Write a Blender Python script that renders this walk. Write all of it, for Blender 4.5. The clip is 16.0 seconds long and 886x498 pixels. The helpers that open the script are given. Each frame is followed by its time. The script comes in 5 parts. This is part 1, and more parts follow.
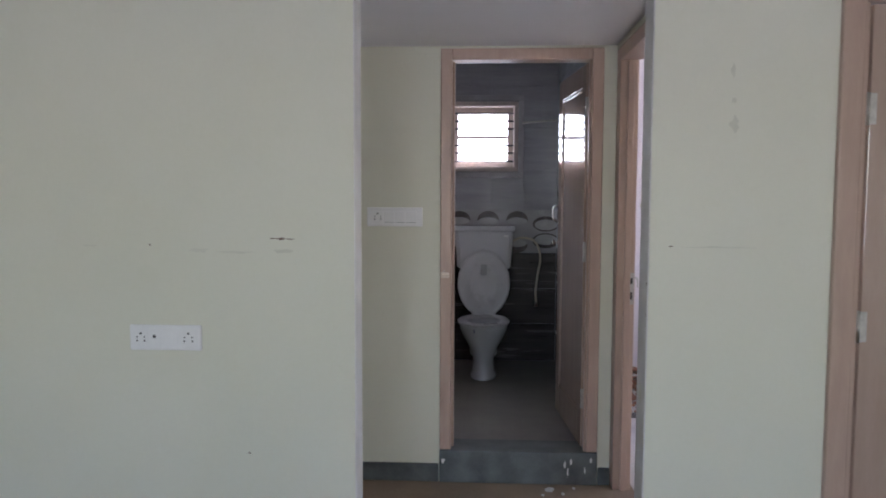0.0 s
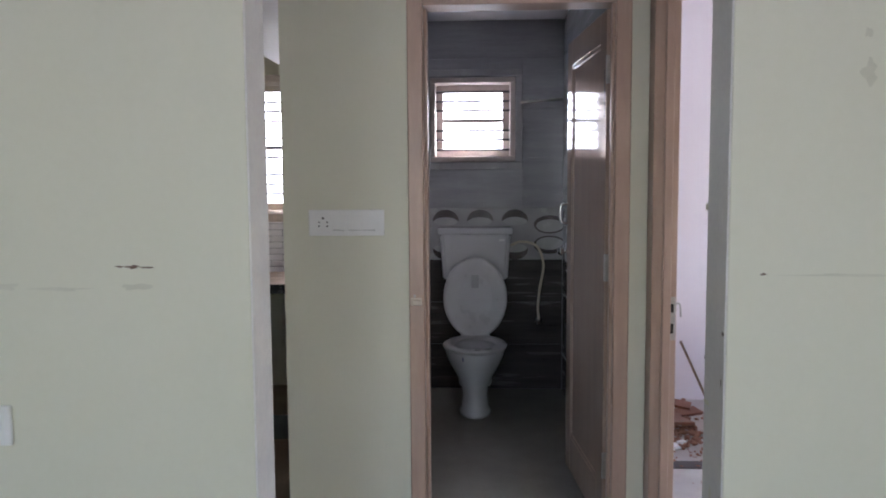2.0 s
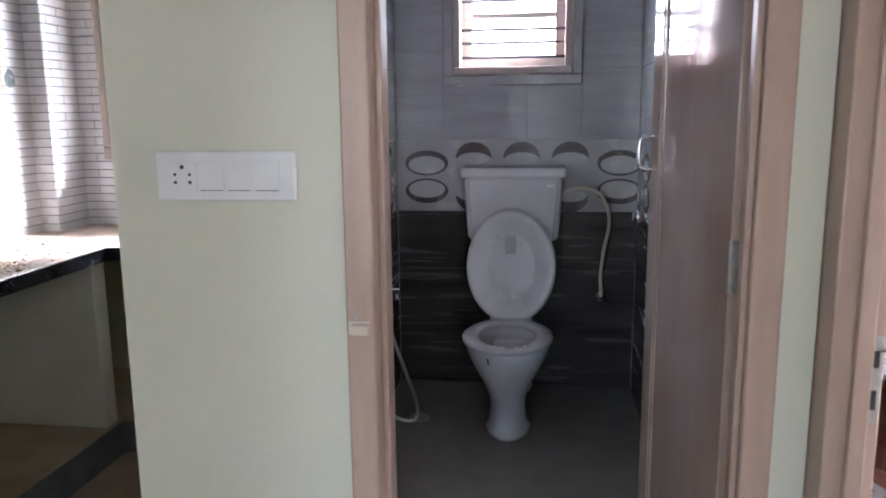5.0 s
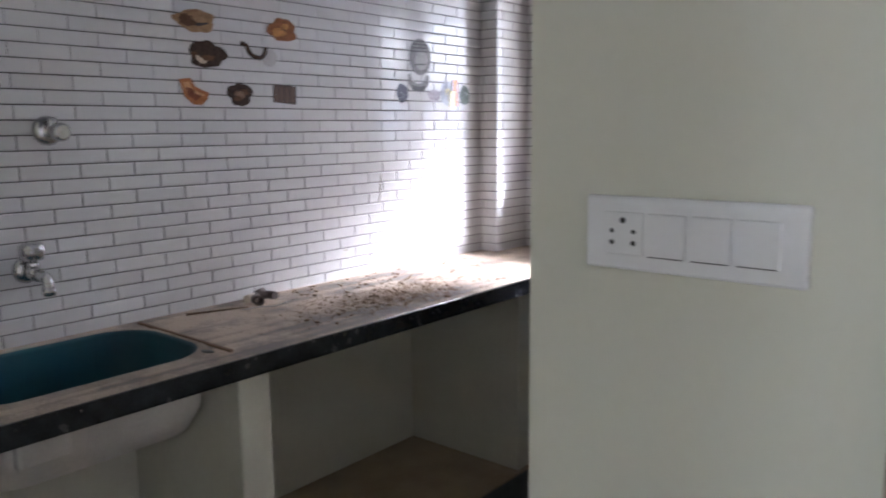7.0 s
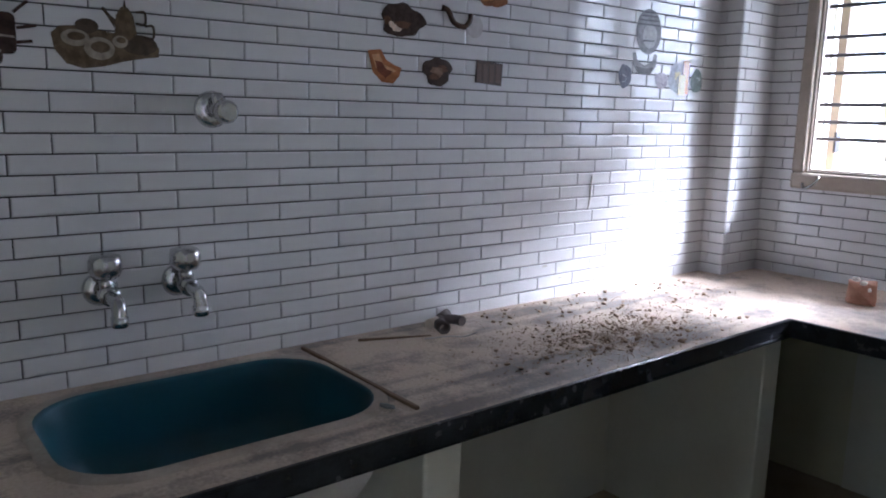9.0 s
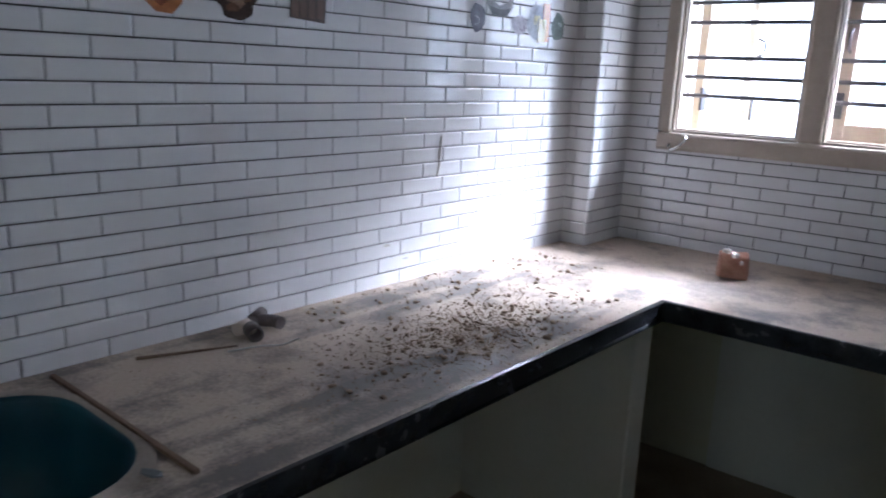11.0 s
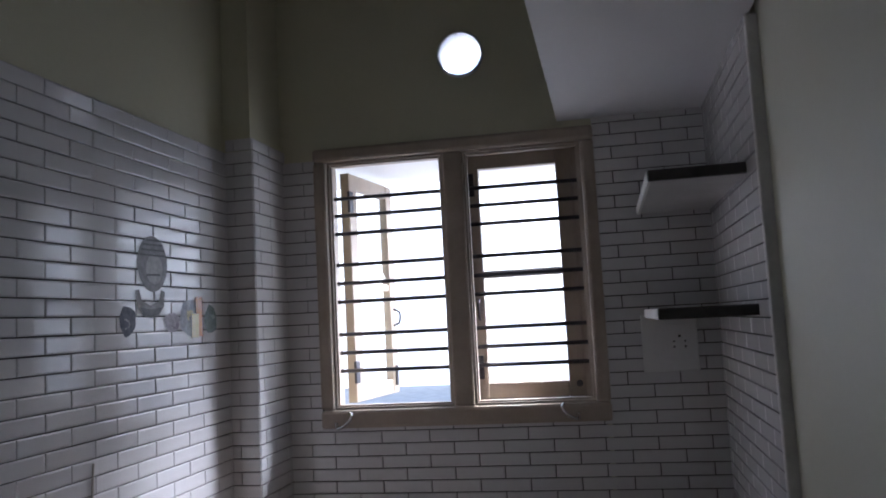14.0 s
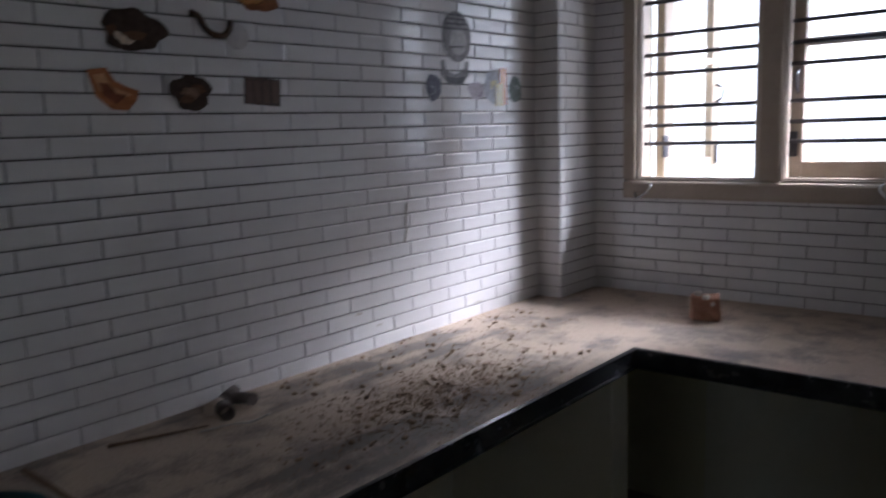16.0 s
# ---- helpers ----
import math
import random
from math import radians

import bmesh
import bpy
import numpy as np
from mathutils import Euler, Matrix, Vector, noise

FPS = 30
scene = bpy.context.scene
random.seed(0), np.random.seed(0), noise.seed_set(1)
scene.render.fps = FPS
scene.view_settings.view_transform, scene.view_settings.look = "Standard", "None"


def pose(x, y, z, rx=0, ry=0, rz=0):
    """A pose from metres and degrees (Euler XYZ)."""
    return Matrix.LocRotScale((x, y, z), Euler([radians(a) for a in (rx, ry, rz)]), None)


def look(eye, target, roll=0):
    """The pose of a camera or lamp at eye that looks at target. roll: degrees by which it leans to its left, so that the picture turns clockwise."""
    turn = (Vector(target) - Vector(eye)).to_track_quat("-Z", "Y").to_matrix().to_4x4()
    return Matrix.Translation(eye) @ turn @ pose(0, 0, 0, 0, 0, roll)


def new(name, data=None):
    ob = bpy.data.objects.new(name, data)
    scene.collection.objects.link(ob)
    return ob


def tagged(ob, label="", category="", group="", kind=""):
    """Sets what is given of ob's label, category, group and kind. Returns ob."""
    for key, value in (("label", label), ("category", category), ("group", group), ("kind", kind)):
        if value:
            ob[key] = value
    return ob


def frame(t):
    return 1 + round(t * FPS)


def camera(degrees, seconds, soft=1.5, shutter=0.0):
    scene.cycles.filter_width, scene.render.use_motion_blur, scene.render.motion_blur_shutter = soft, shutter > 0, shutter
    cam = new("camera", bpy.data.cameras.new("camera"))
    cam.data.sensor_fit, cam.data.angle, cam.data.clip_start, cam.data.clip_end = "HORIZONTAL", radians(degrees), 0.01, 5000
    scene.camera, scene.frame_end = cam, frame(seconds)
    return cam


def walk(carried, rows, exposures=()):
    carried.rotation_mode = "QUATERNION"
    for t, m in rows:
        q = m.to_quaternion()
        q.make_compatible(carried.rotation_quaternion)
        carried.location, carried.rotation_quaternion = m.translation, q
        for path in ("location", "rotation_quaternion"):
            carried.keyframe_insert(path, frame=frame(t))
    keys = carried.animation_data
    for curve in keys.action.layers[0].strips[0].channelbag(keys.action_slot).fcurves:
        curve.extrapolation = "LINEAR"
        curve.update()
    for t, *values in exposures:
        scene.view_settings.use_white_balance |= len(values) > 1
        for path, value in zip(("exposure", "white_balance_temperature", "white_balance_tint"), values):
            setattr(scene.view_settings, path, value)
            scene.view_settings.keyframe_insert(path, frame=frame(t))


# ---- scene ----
cam = camera(60.3, 16.0, soft=1.9, shutter=0.4)
PATH = [
    (0, (-0.523, 0.207, 1.453), (-0.626, 2.198, 1.299), 0.2),
    (0.5, (-0.537, 0.486, 1.459), (-0.651, 2.476, 1.289), 0.3),
    (1, (-0.549, 0.747, 1.463), (-0.645, 2.736, 1.279), -0.2),
    (1.5, (-0.495, 1.01, 1.463), (-0.586, 2.999, 1.277), -0.1),
    (2, (-0.467, 1.235, 1.456), (-0.569, 3.225, 1.287), -0.4),
    (2.5, (-0.48, 1.477, 1.464), (-0.592, 3.467, 1.301), -0.3),
    (3, (-0.465, 1.695, 1.461), (-0.562, 3.684, 1.276), -1.2),
    (3.2, (-0.448, 1.806, 1.454), (-0.528, 3.793, 1.237), -1.4),
    (5.3, (-0.333, 2.722, 1.437), (-0.654, 4.66, 1.063), -1.0),
    (5.5, (-0.323, 2.796, 1.437), (-0.698, 4.722, 1.052), -1.4),
    (6, (-0.36, 2.94, 1.447), (-1.165, 4.737, 1.098), -1.4),
    (6.4, (-0.427, 3.008, 1.447), (-1.455, 4.693, 1.125), -1.3),
    (6.5, (-0.464, 3.015, 1.429), (-1.521, 4.684, 1.119), -1.3),
    (7, (-0.597, 3.097, 1.454), (-1.87, 4.607, 1.142), -0.6),
    (7.5, (-0.678, 3.157, 1.450), (-2.11, 4.516, 1.144), -0.1),
    (8, (-0.828, 3.248, 1.46), (-2.38, 4.465, 1.131), 0.3),
    (8.2, (-0.905, 3.27, 1.456), (-2.462, 4.478, 1.130), 0.6),
    (10.3, (-1.278, 3.55, 1.479), (-2.715, 4.862, 1.018), 3.5),
    (10.5, (-1.307, 3.595, 1.476), (-2.705, 4.947, 1.012), 2.8),
    (11, (-1.373, 3.688, 1.453), (-2.639, 5.167, 0.995), 2.4),
    (11.5, (-1.414, 3.738, 1.44), (-2.497, 5.355, 0.979), 1.9),
    (12, (-1.532, 3.757, 1.44), (-2.278, 5.549, 0.959), -0.5),
    (12.5, (-1.557, 3.756, 1.45), (-2.102, 5.618, 0.963), -0.3),
    (13, (-1.58, 3.746, 1.499), (-2.044, 5.664, 1.174), -1.8),
    (13.5, (-1.597, 3.73, 1.55), (-2.021, 5.684, 1.575), -2.6),
    (14, (-1.592, 3.717, 1.558), (-2.002, 5.666, 1.745), -3.0),
    (14.5, (-1.572, 3.728, 1.54), (-2.026, 5.673, 1.637), -2.7),
    (15, (-1.519, 3.759, 1.511), (-2.209, 5.634, 1.445), -2.8),
    (15.5, (-1.386, 3.776, 1.486), (-2.413, 5.482, 1.297), -2.9),
    (16, (-1.276, 3.722, 1.475), (-2.571, 5.215, 1.167), -2.0),
]

EXPOSURES = [(0.0, 2.88, 6250, 20), (1.5, 3.0, 6250, 19), (3.2, 3.05, 6250, 18), (5.3, 3.75, 6000, 20), (5.8, 3.75, 6000, 20), (6.5, 3.42, 6050, 19), (7.0, 3.12, 6050, 19), (8.2, 2.85, 5700, 18), (10.3, 2.62, 5450, 15),
             (12.5, 2.65, 5330, 14), (13.0, 2.45, 5400, 14), (13.5, 1.9, 5650, 16), (14.0, 1.22, 5800, 17), (14.5, 0.95, 5900, 18), (15.0, 0.88, 5850, 18), (16.0, 1.3, 5950, 18)]
walk(cam, [(t, look(eye, target, roll)) for t, eye, target, roll in PATH], EXPOSURES)

# ---- light: daylight only, through the windows ----
sky = bpy.data.worlds.new("sky")
scene.world = sky
sky.use_nodes = True
sky_nodes = sky.node_tree.nodes
sky_tex = sky_nodes.new("ShaderNodeTexSky")
sky_tex.sky_type = "NISHITA"
sky_tex.sun_disc = False
sky_tex.sun_elevation, sky_tex.sun_rotation = radians(32.7), radians(32.2)
sky_nodes["Background"].inputs["Strength"].default_value = 0.15
sky.node_tree.links.new(sky_tex.outputs["Color"], sky_nodes["Background"].inputs["Color"])


def area(name, eye, target, w, h, watts, colour):
    data = bpy.data.lights.new(name, "AREA")
    data.shape, data.size, data.size_y, data.energy, data.color = "RECTANGLE", w, h, watts, colour
    ob = new(name, data)
    ob.matrix_world = look(eye, target)
    return ob


sun = new("sun", bpy.data.lights.new("sun", "SUN"))
sun.data.energy, sun.data.angle, sun.data.color = 7.0, radians(20), (0.95, 0.97, 1.0)
sun.matrix_world = look((0, 0, 0), (-0.63, -1.0, -0.76))
# daylight standing in the window openings
area("kitchen_window_light", (-2.06, 6.66, 1.82), (-1.95, 5.42, 0.22), 0.88, 0.6, 1.3, (0.93, 0.97, 1.0))
area("bath_window_light", (-0.52, 6.50, 1.86), (-0.52, 3.5, 0.6), 0.42, 0.42, 0.36, (0.85, 0.93, 1.0))
# living room openings are unseen and assumed; two lamps stand in for their daylight
area("assumed_window_light", (-1.9, -3.05, 1.5), (-0.4, 3.0, 2.2), 1.7, 1.3, 3.4, (0.84, 0.93, 1.0))
area("assumed_door_light", (1.2, -3.05, 1.5), (0.0, 3.0, 2.2), 1.0, 1.3, 2.4, (1.0, 0.96, 0.90))
area("bedroom_window_light", (3.05, 4.7, 1.6), (0.6, 5.4, 0.5), 1.2, 1.1, 1.6, (1.0, 0.97, 0.98))

# ---- materials ----


def material(name, a, b, scale=6.0, rough=0.6, metal=0.0, bump=0.15, fine=120.0, spread=0.5, stretch=(1, 1, 1), rough_var=0.1, coat=0.0, random_tint=0.0, spec=0.5):
    """Two colours mixed by coarse and fine noise, with relief and uneven gloss."""
    m = bpy.data.materials.new(name)
    m.use_nodes = True
    n, l = m.node_tree.nodes, m.node_tree.links
    p = n["Principled BSDF"]
    co = n.new("ShaderNodeTexCoord")
    geo = n.new("ShaderNodeNewGeometry")
    mp = n.new("ShaderNodeMapping")
    mp.inputs["Scale"].default_value = stretch
    l.new(geo.outputs["Position"], mp.inputs["Vector"])
    big, small = n.new("ShaderNodeTexNoise"), n.new("ShaderNodeTexNoise")
    big.inputs["Scale"].default_value, big.inputs["Detail"].default_value = scale, 5
    small.inputs["Scale"].default_value, small.inputs["Detail"].default_value = fine, 3
    for t in (big, small):
        l.new(mp.outputs["Vector"], t.inputs["Vector"])
    mixf = n.new("ShaderNodeMath")
    mixf.operation = "MULTIPLY_ADD"
    l.new(small.outputs["Fac"], mixf.inputs[0])
    mixf.inputs[1].default_value = 0.35
    l.new(big.outputs["Fac"], mixf.inputs[2])
    ramp = n.new("ShaderNodeMapRange")
    l.new(mixf.outputs[0], ramp.inputs["Value"])
    ramp.inputs["From Min"].default_value, ramp.inputs["From Max"].default_value = 0.675 - spread * 0.5, 0.675 + spread * 0.5
    mix = n.new("ShaderNodeMix")
    mix.data_type = "RGBA"
    mix.inputs["A"].default_value, mix.inputs["B"].default_value = (*a, 1), (*b, 1)
    l.new(ramp.outputs["Result"], mix.inputs["Factor"])
    out = mix.outputs["Result"]
    if random_tint:
        info = n.new("ShaderNodeObjectInfo")
        hsv = n.new("ShaderNodeHueSaturation")
        mr = n.new("ShaderNodeMapRange")
        l.new(info.outputs["Random"], mr.inputs["Value"])
        mr.inputs["To Min"].default_value, mr.inputs["To Max"].default_value = 1 - random_tint, 1 + random_tint
        l.new(mr.outputs["Result"], hsv.inputs["Value"])
        l.new(out, hsv.inputs["Color"])
        out = hsv.outputs["Color"]
    l.new(out, p.inputs["Base Color"])
    rr = n.new("ShaderNodeMapRange")
    l.new(big.outputs["Fac"], rr.inputs["Value"])
    rr.inputs["To Min"].default_value, rr.inputs["To Max"].default_value = max(0.02, rough - rough_var), min(1, rough + rough_var)
    l.new(rr.outputs["Result"], p.inputs["Roughness"])
    p.inputs["Metallic"].default_value = metal
    p.inputs["Coat Weight"].default_value = coat
    p.inputs["Specular IOR Level"].default_value = spec
    if bump:
        bp = n.new("ShaderNodeBump")
        bp.inputs["Strength"].default_value, bp.inputs["Distance"].default_value = bump, 0.004
        l.new(mixf.outputs[0], bp.inputs["Height"])
        l.new(bp.outputs["Normal"], p.inputs["Normal"])
    return m


def glass(name, rough=0.0, tint=(1, 1, 1)):
    m = bpy.data.materials.new(name)
    m.use_nodes = True
    p = m.node_tree.nodes["Principled BSDF"]
    p.inputs["Base Color"].default_value = (*tint, 1)
    p.inputs["Transmission Weight"].default_value = 1
    p.inputs["Roughness"].default_value = rough
    p.inputs["IOR"].default_value = 1.45
    return m


def dusty_counter():
    """Dark granite under uneven brown building dust, wiped in streaks along the run."""
    m = material("dusty_granite", (0.022, 0.022, 0.026), (0.05, 0.05, 0.055), 40, 0.3, bump=0.05, fine=300)
    n, l = m.node_tree.nodes, m.node_tree.links
    p = n["Principled BSDF"]
    geo = n.new("ShaderNodeNewGeometry")
    mp = n.new("ShaderNodeMapping")
    mp.inputs["Scale"].default_value = (9.0, 0.42, 1.0)
    l.new(geo.outputs["Position"], mp.inputs["Vector"])
    streak, cloud, grit = n.new("ShaderNodeTexNoise"), n.new("ShaderNodeTexNoise"), n.new("ShaderNodeTexNoise")
    streak.inputs["Scale"].default_value, streak.inputs["Detail"].default_value = 1.3, 2
    cloud.inputs["Scale"].default_value, cloud.inputs["Detail"].default_value = 7.0, 9
    cloud.inputs["Roughness"].default_value = 0.62
    grit.inputs["Scale"].default_value, grit.inputs["Detail"].default_value = 130, 4
    l.new(mp.outputs["Vector"], streak.inputs["Vector"])
    l.new(geo.outputs["Position"], cloud.inputs["Vector"])
    l.new(geo.outputs["Position"], grit.inputs["Vector"])
    # a few long wipes along the sink run where the dust was dragged off
    wipe = n.new("ShaderNodeMapRange")
    l.new(streak.outputs["Fac"], wipe.inputs["Value"])
    wipe.inputs["From Min"].default_value, wipe.inputs["From Max"].default_value = 0.33, 0.46
    wipe.inputs["To Min"].default_value, wipe.inputs["To Max"].default_value = -0.20, 0.0
    add = n.new("ShaderNodeMath")
    add.operation = "ADD"
    place, fade, only = n.new("ShaderNodeSeparateXYZ"), n.new("ShaderNodeMapRange"), n.new("ShaderNodeMath")
    l.new(geo.outputs["Position"], place.inputs[0])
    l.new(place.outputs["Y"], fade.inputs["Value"])
    fade.inputs["From Min"].default_value, fade.inputs["From Max"].default_value = 5.35, 5.75
    fade.inputs["To Min"].default_value, fade.inputs["To Max"].default_value = 1.0, 0.15
    only.operation = "MULTIPLY"
    l.new(wipe.outputs["Result"], only.inputs[0])
    l.new(fade.outputs["Result"], only.inputs[1])
    l.new(only.outputs[0], add.inputs[0])
    l.new(cloud.outputs["Fac"], add.inputs[1])
    add2 = n.new("ShaderNodeMath")
    add2.operation = "MULTIPLY_ADD"
    l.new(grit.outputs["Fac"], add2.inputs[0])
    add2.inputs[1].default_value = 0.22
    l.new(add.outputs[0], add2.inputs[2])
    mr = n.new("ShaderNodeMapRange")
    l.new(add2.outputs[0], mr.inputs["Value"])
    mr.inputs["From Min"].default_value, mr.inputs["From Max"].default_value = 0.43, 0.63
    mr.inputs["To Min"].default_value, mr.inputs["To Max"].default_value = 0.28, 1.0
    # dust only lies on faces that look up
    sep = n.new("ShaderNodeSeparateXYZ")
    l.new(geo.outputs["True Normal"], sep.inputs[0])
    up = n.new("ShaderNodeMath")
    up.operation = "GREATER_THAN"
    up.inputs[1].default_value = 0.8
    l.new(sep.outputs["Z"], up.inputs[0])
    fac = n.new("ShaderNodeMath")
    fac.operation = "MULTIPLY"
    l.new(mr.outputs["Result"], fac.inputs[0])
    l.new(up.outputs[0], fac.inputs[1])
    dust = n.new("ShaderNodeMix")
    dust.data_type = "RGBA"
    dust.inputs["A"].default_value, dust.inputs["B"].default_value = (0.38, 0.295, 0.23, 1), (0.58, 0.47, 0.375, 1)
    l.new(grit.outputs["Fac"], dust.inputs["Factor"])
    old = p.inputs["Base Color"].links[0].from_socket
    mix = n.new("ShaderNodeMix")
    mix.data_type = "RGBA"
    l.new(fac.outputs[0], mix.inputs["Factor"])
    l.new(old, mix.inputs["A"])
    l.new(dust.outputs["Result"], mix.inputs["B"])
    l.new(mix.outputs["Result"], p.inputs["Base Color"])
    rr = n.new("ShaderNodeMapRange")
    l.new(fac.outputs[0], rr.inputs["Value"])
    rr.inputs["To Min"].default_value, rr.inputs["To Max"].default_value = 0.36, 0.86
    l.new(rr.outputs["Result"], p.inputs["Roughness"])
    relief = n.new("ShaderNodeBump")
    relief.inputs["Strength"].default_value, relief.inputs["Distance"].default_value = 0.5, 0.003
    l.new(add2.outputs[0], relief.inputs["Height"])
    l.new(relief.outputs["Normal"], p.inputs["Normal"])
    return m


CREAM = material("cream_paint", (0.65, 0.645, 0.525), (0.71, 0.70, 0.595), 1.6, 0.55, bump=0.10, fine=60, spread=0.7)
OLIVE = material("pale_green_paint", (0.60, 0.58, 0.42), (0.66, 0.64, 0.48), 1.8, 0.6, bump=0.10, fine=60, spread=0.7)
WHITEWASH = material("white_ceiling_paint", (0.74, 0.74, 0.76), (0.80, 0.80, 0.82), 2.0, 0.7, bump=0.12, fine=70, spread=0.7)
REVEAL = material("scuffed_grey_white_paint", (0.62, 0.61, 0.60), (0.74, 0.73, 0.70), 5.0, 0.6, bump=0.2, fine=80, spread=0.4)
PINK = material("pinkish_white_paint", (0.70, 0.64, 0.68), (0.76, 0.71, 0.74), 2.0, 0.7, bump=0.1, fine=60, spread=0.7)
UNDER = material("rough_under_counter_plaster", (0.62, 0.60, 0.51), (0.72, 0.70, 0.61), 4.0, 0.8, bump=0.4, fine=60, spread=0.6)
FLOOR = material("dusty_brown_floor", (0.22, 0.16, 0.115), (0.35, 0.265, 0.195), 3.5, 0.75, bump=0.3, fine=90, spread=0.5)
PLINTH = material("dusty_plinth_top", (0.30, 0.23, 0.15), (0.44, 0.35, 0.24), 5.0, 0.9, bump=0.35, fine=110, spread=0.5)
DARKSTONE = material("dark_grey_stone", (0.055, 0.065, 0.065), (0.15, 0.16, 0.16), 9.0, 0.45, bump=0.2, fine=150, spread=0.5)
FRAME = material("peach_brown_wood_paint", (0.41, 0.285, 0.225), (0.49, 0.355, 0.285), 8.0, 0.36, bump=0.15, fine=50, spread=0.6, stretch=(4, 4, 0.6))
WINFRAME = material("dusty_beige_frame_paint", (0.38, 0.31, 0.245), (0.49, 0.41, 0.335), 9.0, 0.5, bump=0.2, fine=70, spread=0.6)
PALEFRAME = material("pinkish_grey_frame_paint", (0.40, 0.33, 0.30), (0.50, 0.42, 0.38), 9.0, 0.45, bump=0.15, fine=60)
DOORWOOD = material("brown_glossy_door", (0.37, 0.265, 0.215), (0.45, 0.335, 0.275), 5.0, 0.09, bump=0.02, fine=40, spread=0.7, stretch=(3, 3, 0.4), coat=0.4, rough_var=0.04)
GROUT = material("dark_grey_grout", (0.018, 0.016, 0.018), (0.04, 0.036, 0.036), 30, 0.95, bump=0.3)
TILE = material("white_glazed_brick_tile", (0.66, 0.645, 0.65), (0.74, 0.73, 0.735), 5.0, 0.11, bump=0.12, fine=30, spread=0.6, random_tint=0.04, stretch=(1, 0.6, 2.2), rough_var=0.06)
PLASTIC = material("white_switch_plastic", (0.76, 0.76, 0.75), (0.82, 0.82, 0.81), 12, 0.32, bump=0.02)
SLOT = material("dark_socket_slot", (0.02, 0.02, 0.02), (0.04, 0.035, 0.03), 40, 0.6, bump=0)
CHROME = material("chrome", (0.72, 0.73, 0.75), (0.80, 0.81, 0.82), 30, 0.10, metal=1.0, bump=0.02, rough_var=0.05)
DULLCHROME = material("dusty_chrome", (0.50, 0.50, 0.51), (0.70, 0.70, 0.71), 40, 0.20, metal=1.0, bump=0.05, rough_var=0.10)
STEEL = material("dull_steel", (0.40, 0.38, 0.36), (0.55, 0.53, 0.50), 30, 0.38, metal=1.0, bump=0.1)
IRON = material("dark_painted_iron", (0.035, 0.035, 0.045), (0.075, 0.07, 0.08), 30, 0.45, metal=0.3, bump=0.1)
CERAMIC = material("white_ceramic", (0.55, 0.55, 0.57), (0.63, 0.63, 0.65), 3.0, 0.10, bump=0.0, spread=0.8, rough_var=0.05)
SEATLID = material("dusty_white_seat_plastic", (0.48, 0.47, 0.48), (0.58, 0.57, 0.58), 7.0, 0.3, bump=0.03)
BATHGREY = material("grey_bath_tile", (0.27, 0.27, 0.29), (0.37, 0.37, 0.39), 4.0, 0.22, bump=0.04, fine=40, spread=0.5, stretch=(0.5, 0.5, 5))
BATHDARK = material("dark_brown_bath_tile", (0.016, 0.012, 0.012), (0.046, 0.037, 0.036), 5.0, 0.25, bump=0.05, fine=50, spread=0.5, stretch=(0.4, 0.4, 6))
BATHBAND = material("pale_border_tile", (0.30, 0.29, 0.30), (0.40, 0.39, 0.40), 6.0, 0.25, bump=0.05)
BATHOVAL = material("dark_border_motif", (0.040, 0.032, 0.032), (0.10, 0.08, 0.08), 10.0, 0.25, bump=0.05)
BATHLIGHT = material("light_border_motif", (0.36, 0.35, 0.36), (0.45, 0.44, 0.45), 10.0, 0.25, bump=0.05)
BATHFLOOR = material("grey_bath_floor_tile", (0.16, 0.145, 0.125), (0.25, 0.23, 0.195), 6.0, 0.45, bump=0.15, fine=90)
TEAL = material("teal_sink_glaze", (0.003, 0.055, 0.082), (0.009, 0.09, 0.12), 4.0, 0.38, bump=0.03, spread=0.8)
SINKUNDER = material("bare_sink_underside", (0.50, 0.47, 0.43), (0.66, 0.63, 0.58), 6.0, 0.6, bump=0.2)
DUSTYRIM = material("dusty_sink_rim", (0.27, 0.22, 0.175), (0.46, 0.385, 0.31), 14.0, 0.8, bump=0.3)
RUST = material("brown_sealing_strip", (0.13, 0.075, 0.045), (0.22, 0.14, 0.09), 14, 0.8, bump=0.3)
BRICK = material("red_clay_brick", (0.27, 0.12, 0.08), (0.42, 0.24, 0.17), 22, 0.9, bump=0.6, fine=140)
CEMENT = material("grey_cement", (0.42, 0.39, 0.35), (0.56, 0.53, 0.48), 25, 0.9, bump=0.6, fine=140)
CRUMB = material("brown_rubble", (0.19, 0.12, 0.08), (0.42, 0.31, 0.21), 30, 0.95, bump=0.4, fine=200)
PIPE = material("pale_pipe_plastic", (0.55, 0.46, 0.38), (0.66, 0.57, 0.48), 20, 0.5, bump=0.1)
DARKPIPE = material("dark_pipe_thread", (0.07, 0.055, 0.05), (0.14, 0.11, 0.10), 30, 0.6, bump=0.2)
HOSE = material("cream_hose", (0.50, 0.43, 0.34), (0.60, 0.53, 0.43), 40, 0.4, bump=0.2)
PLY = material("red_brown_board", (0.20, 0.075, 0.04), (0.32, 0.13, 0.075), 5, 0.45, bump=0.15, stretch=(1, 1, 6))
FOIL = material("silver_patterned_sheet", (0.42, 0.45, 0.50), (0.72, 0.75, 0.80), 26, 0.25, metal=0.7, bump=0.5, spread=0.2)
MARBLE = material("dirty_white_floor_tile", (0.42, 0.40, 0.38), (0.62, 0.60, 0.57), 5, 0.4, bump=0.1)
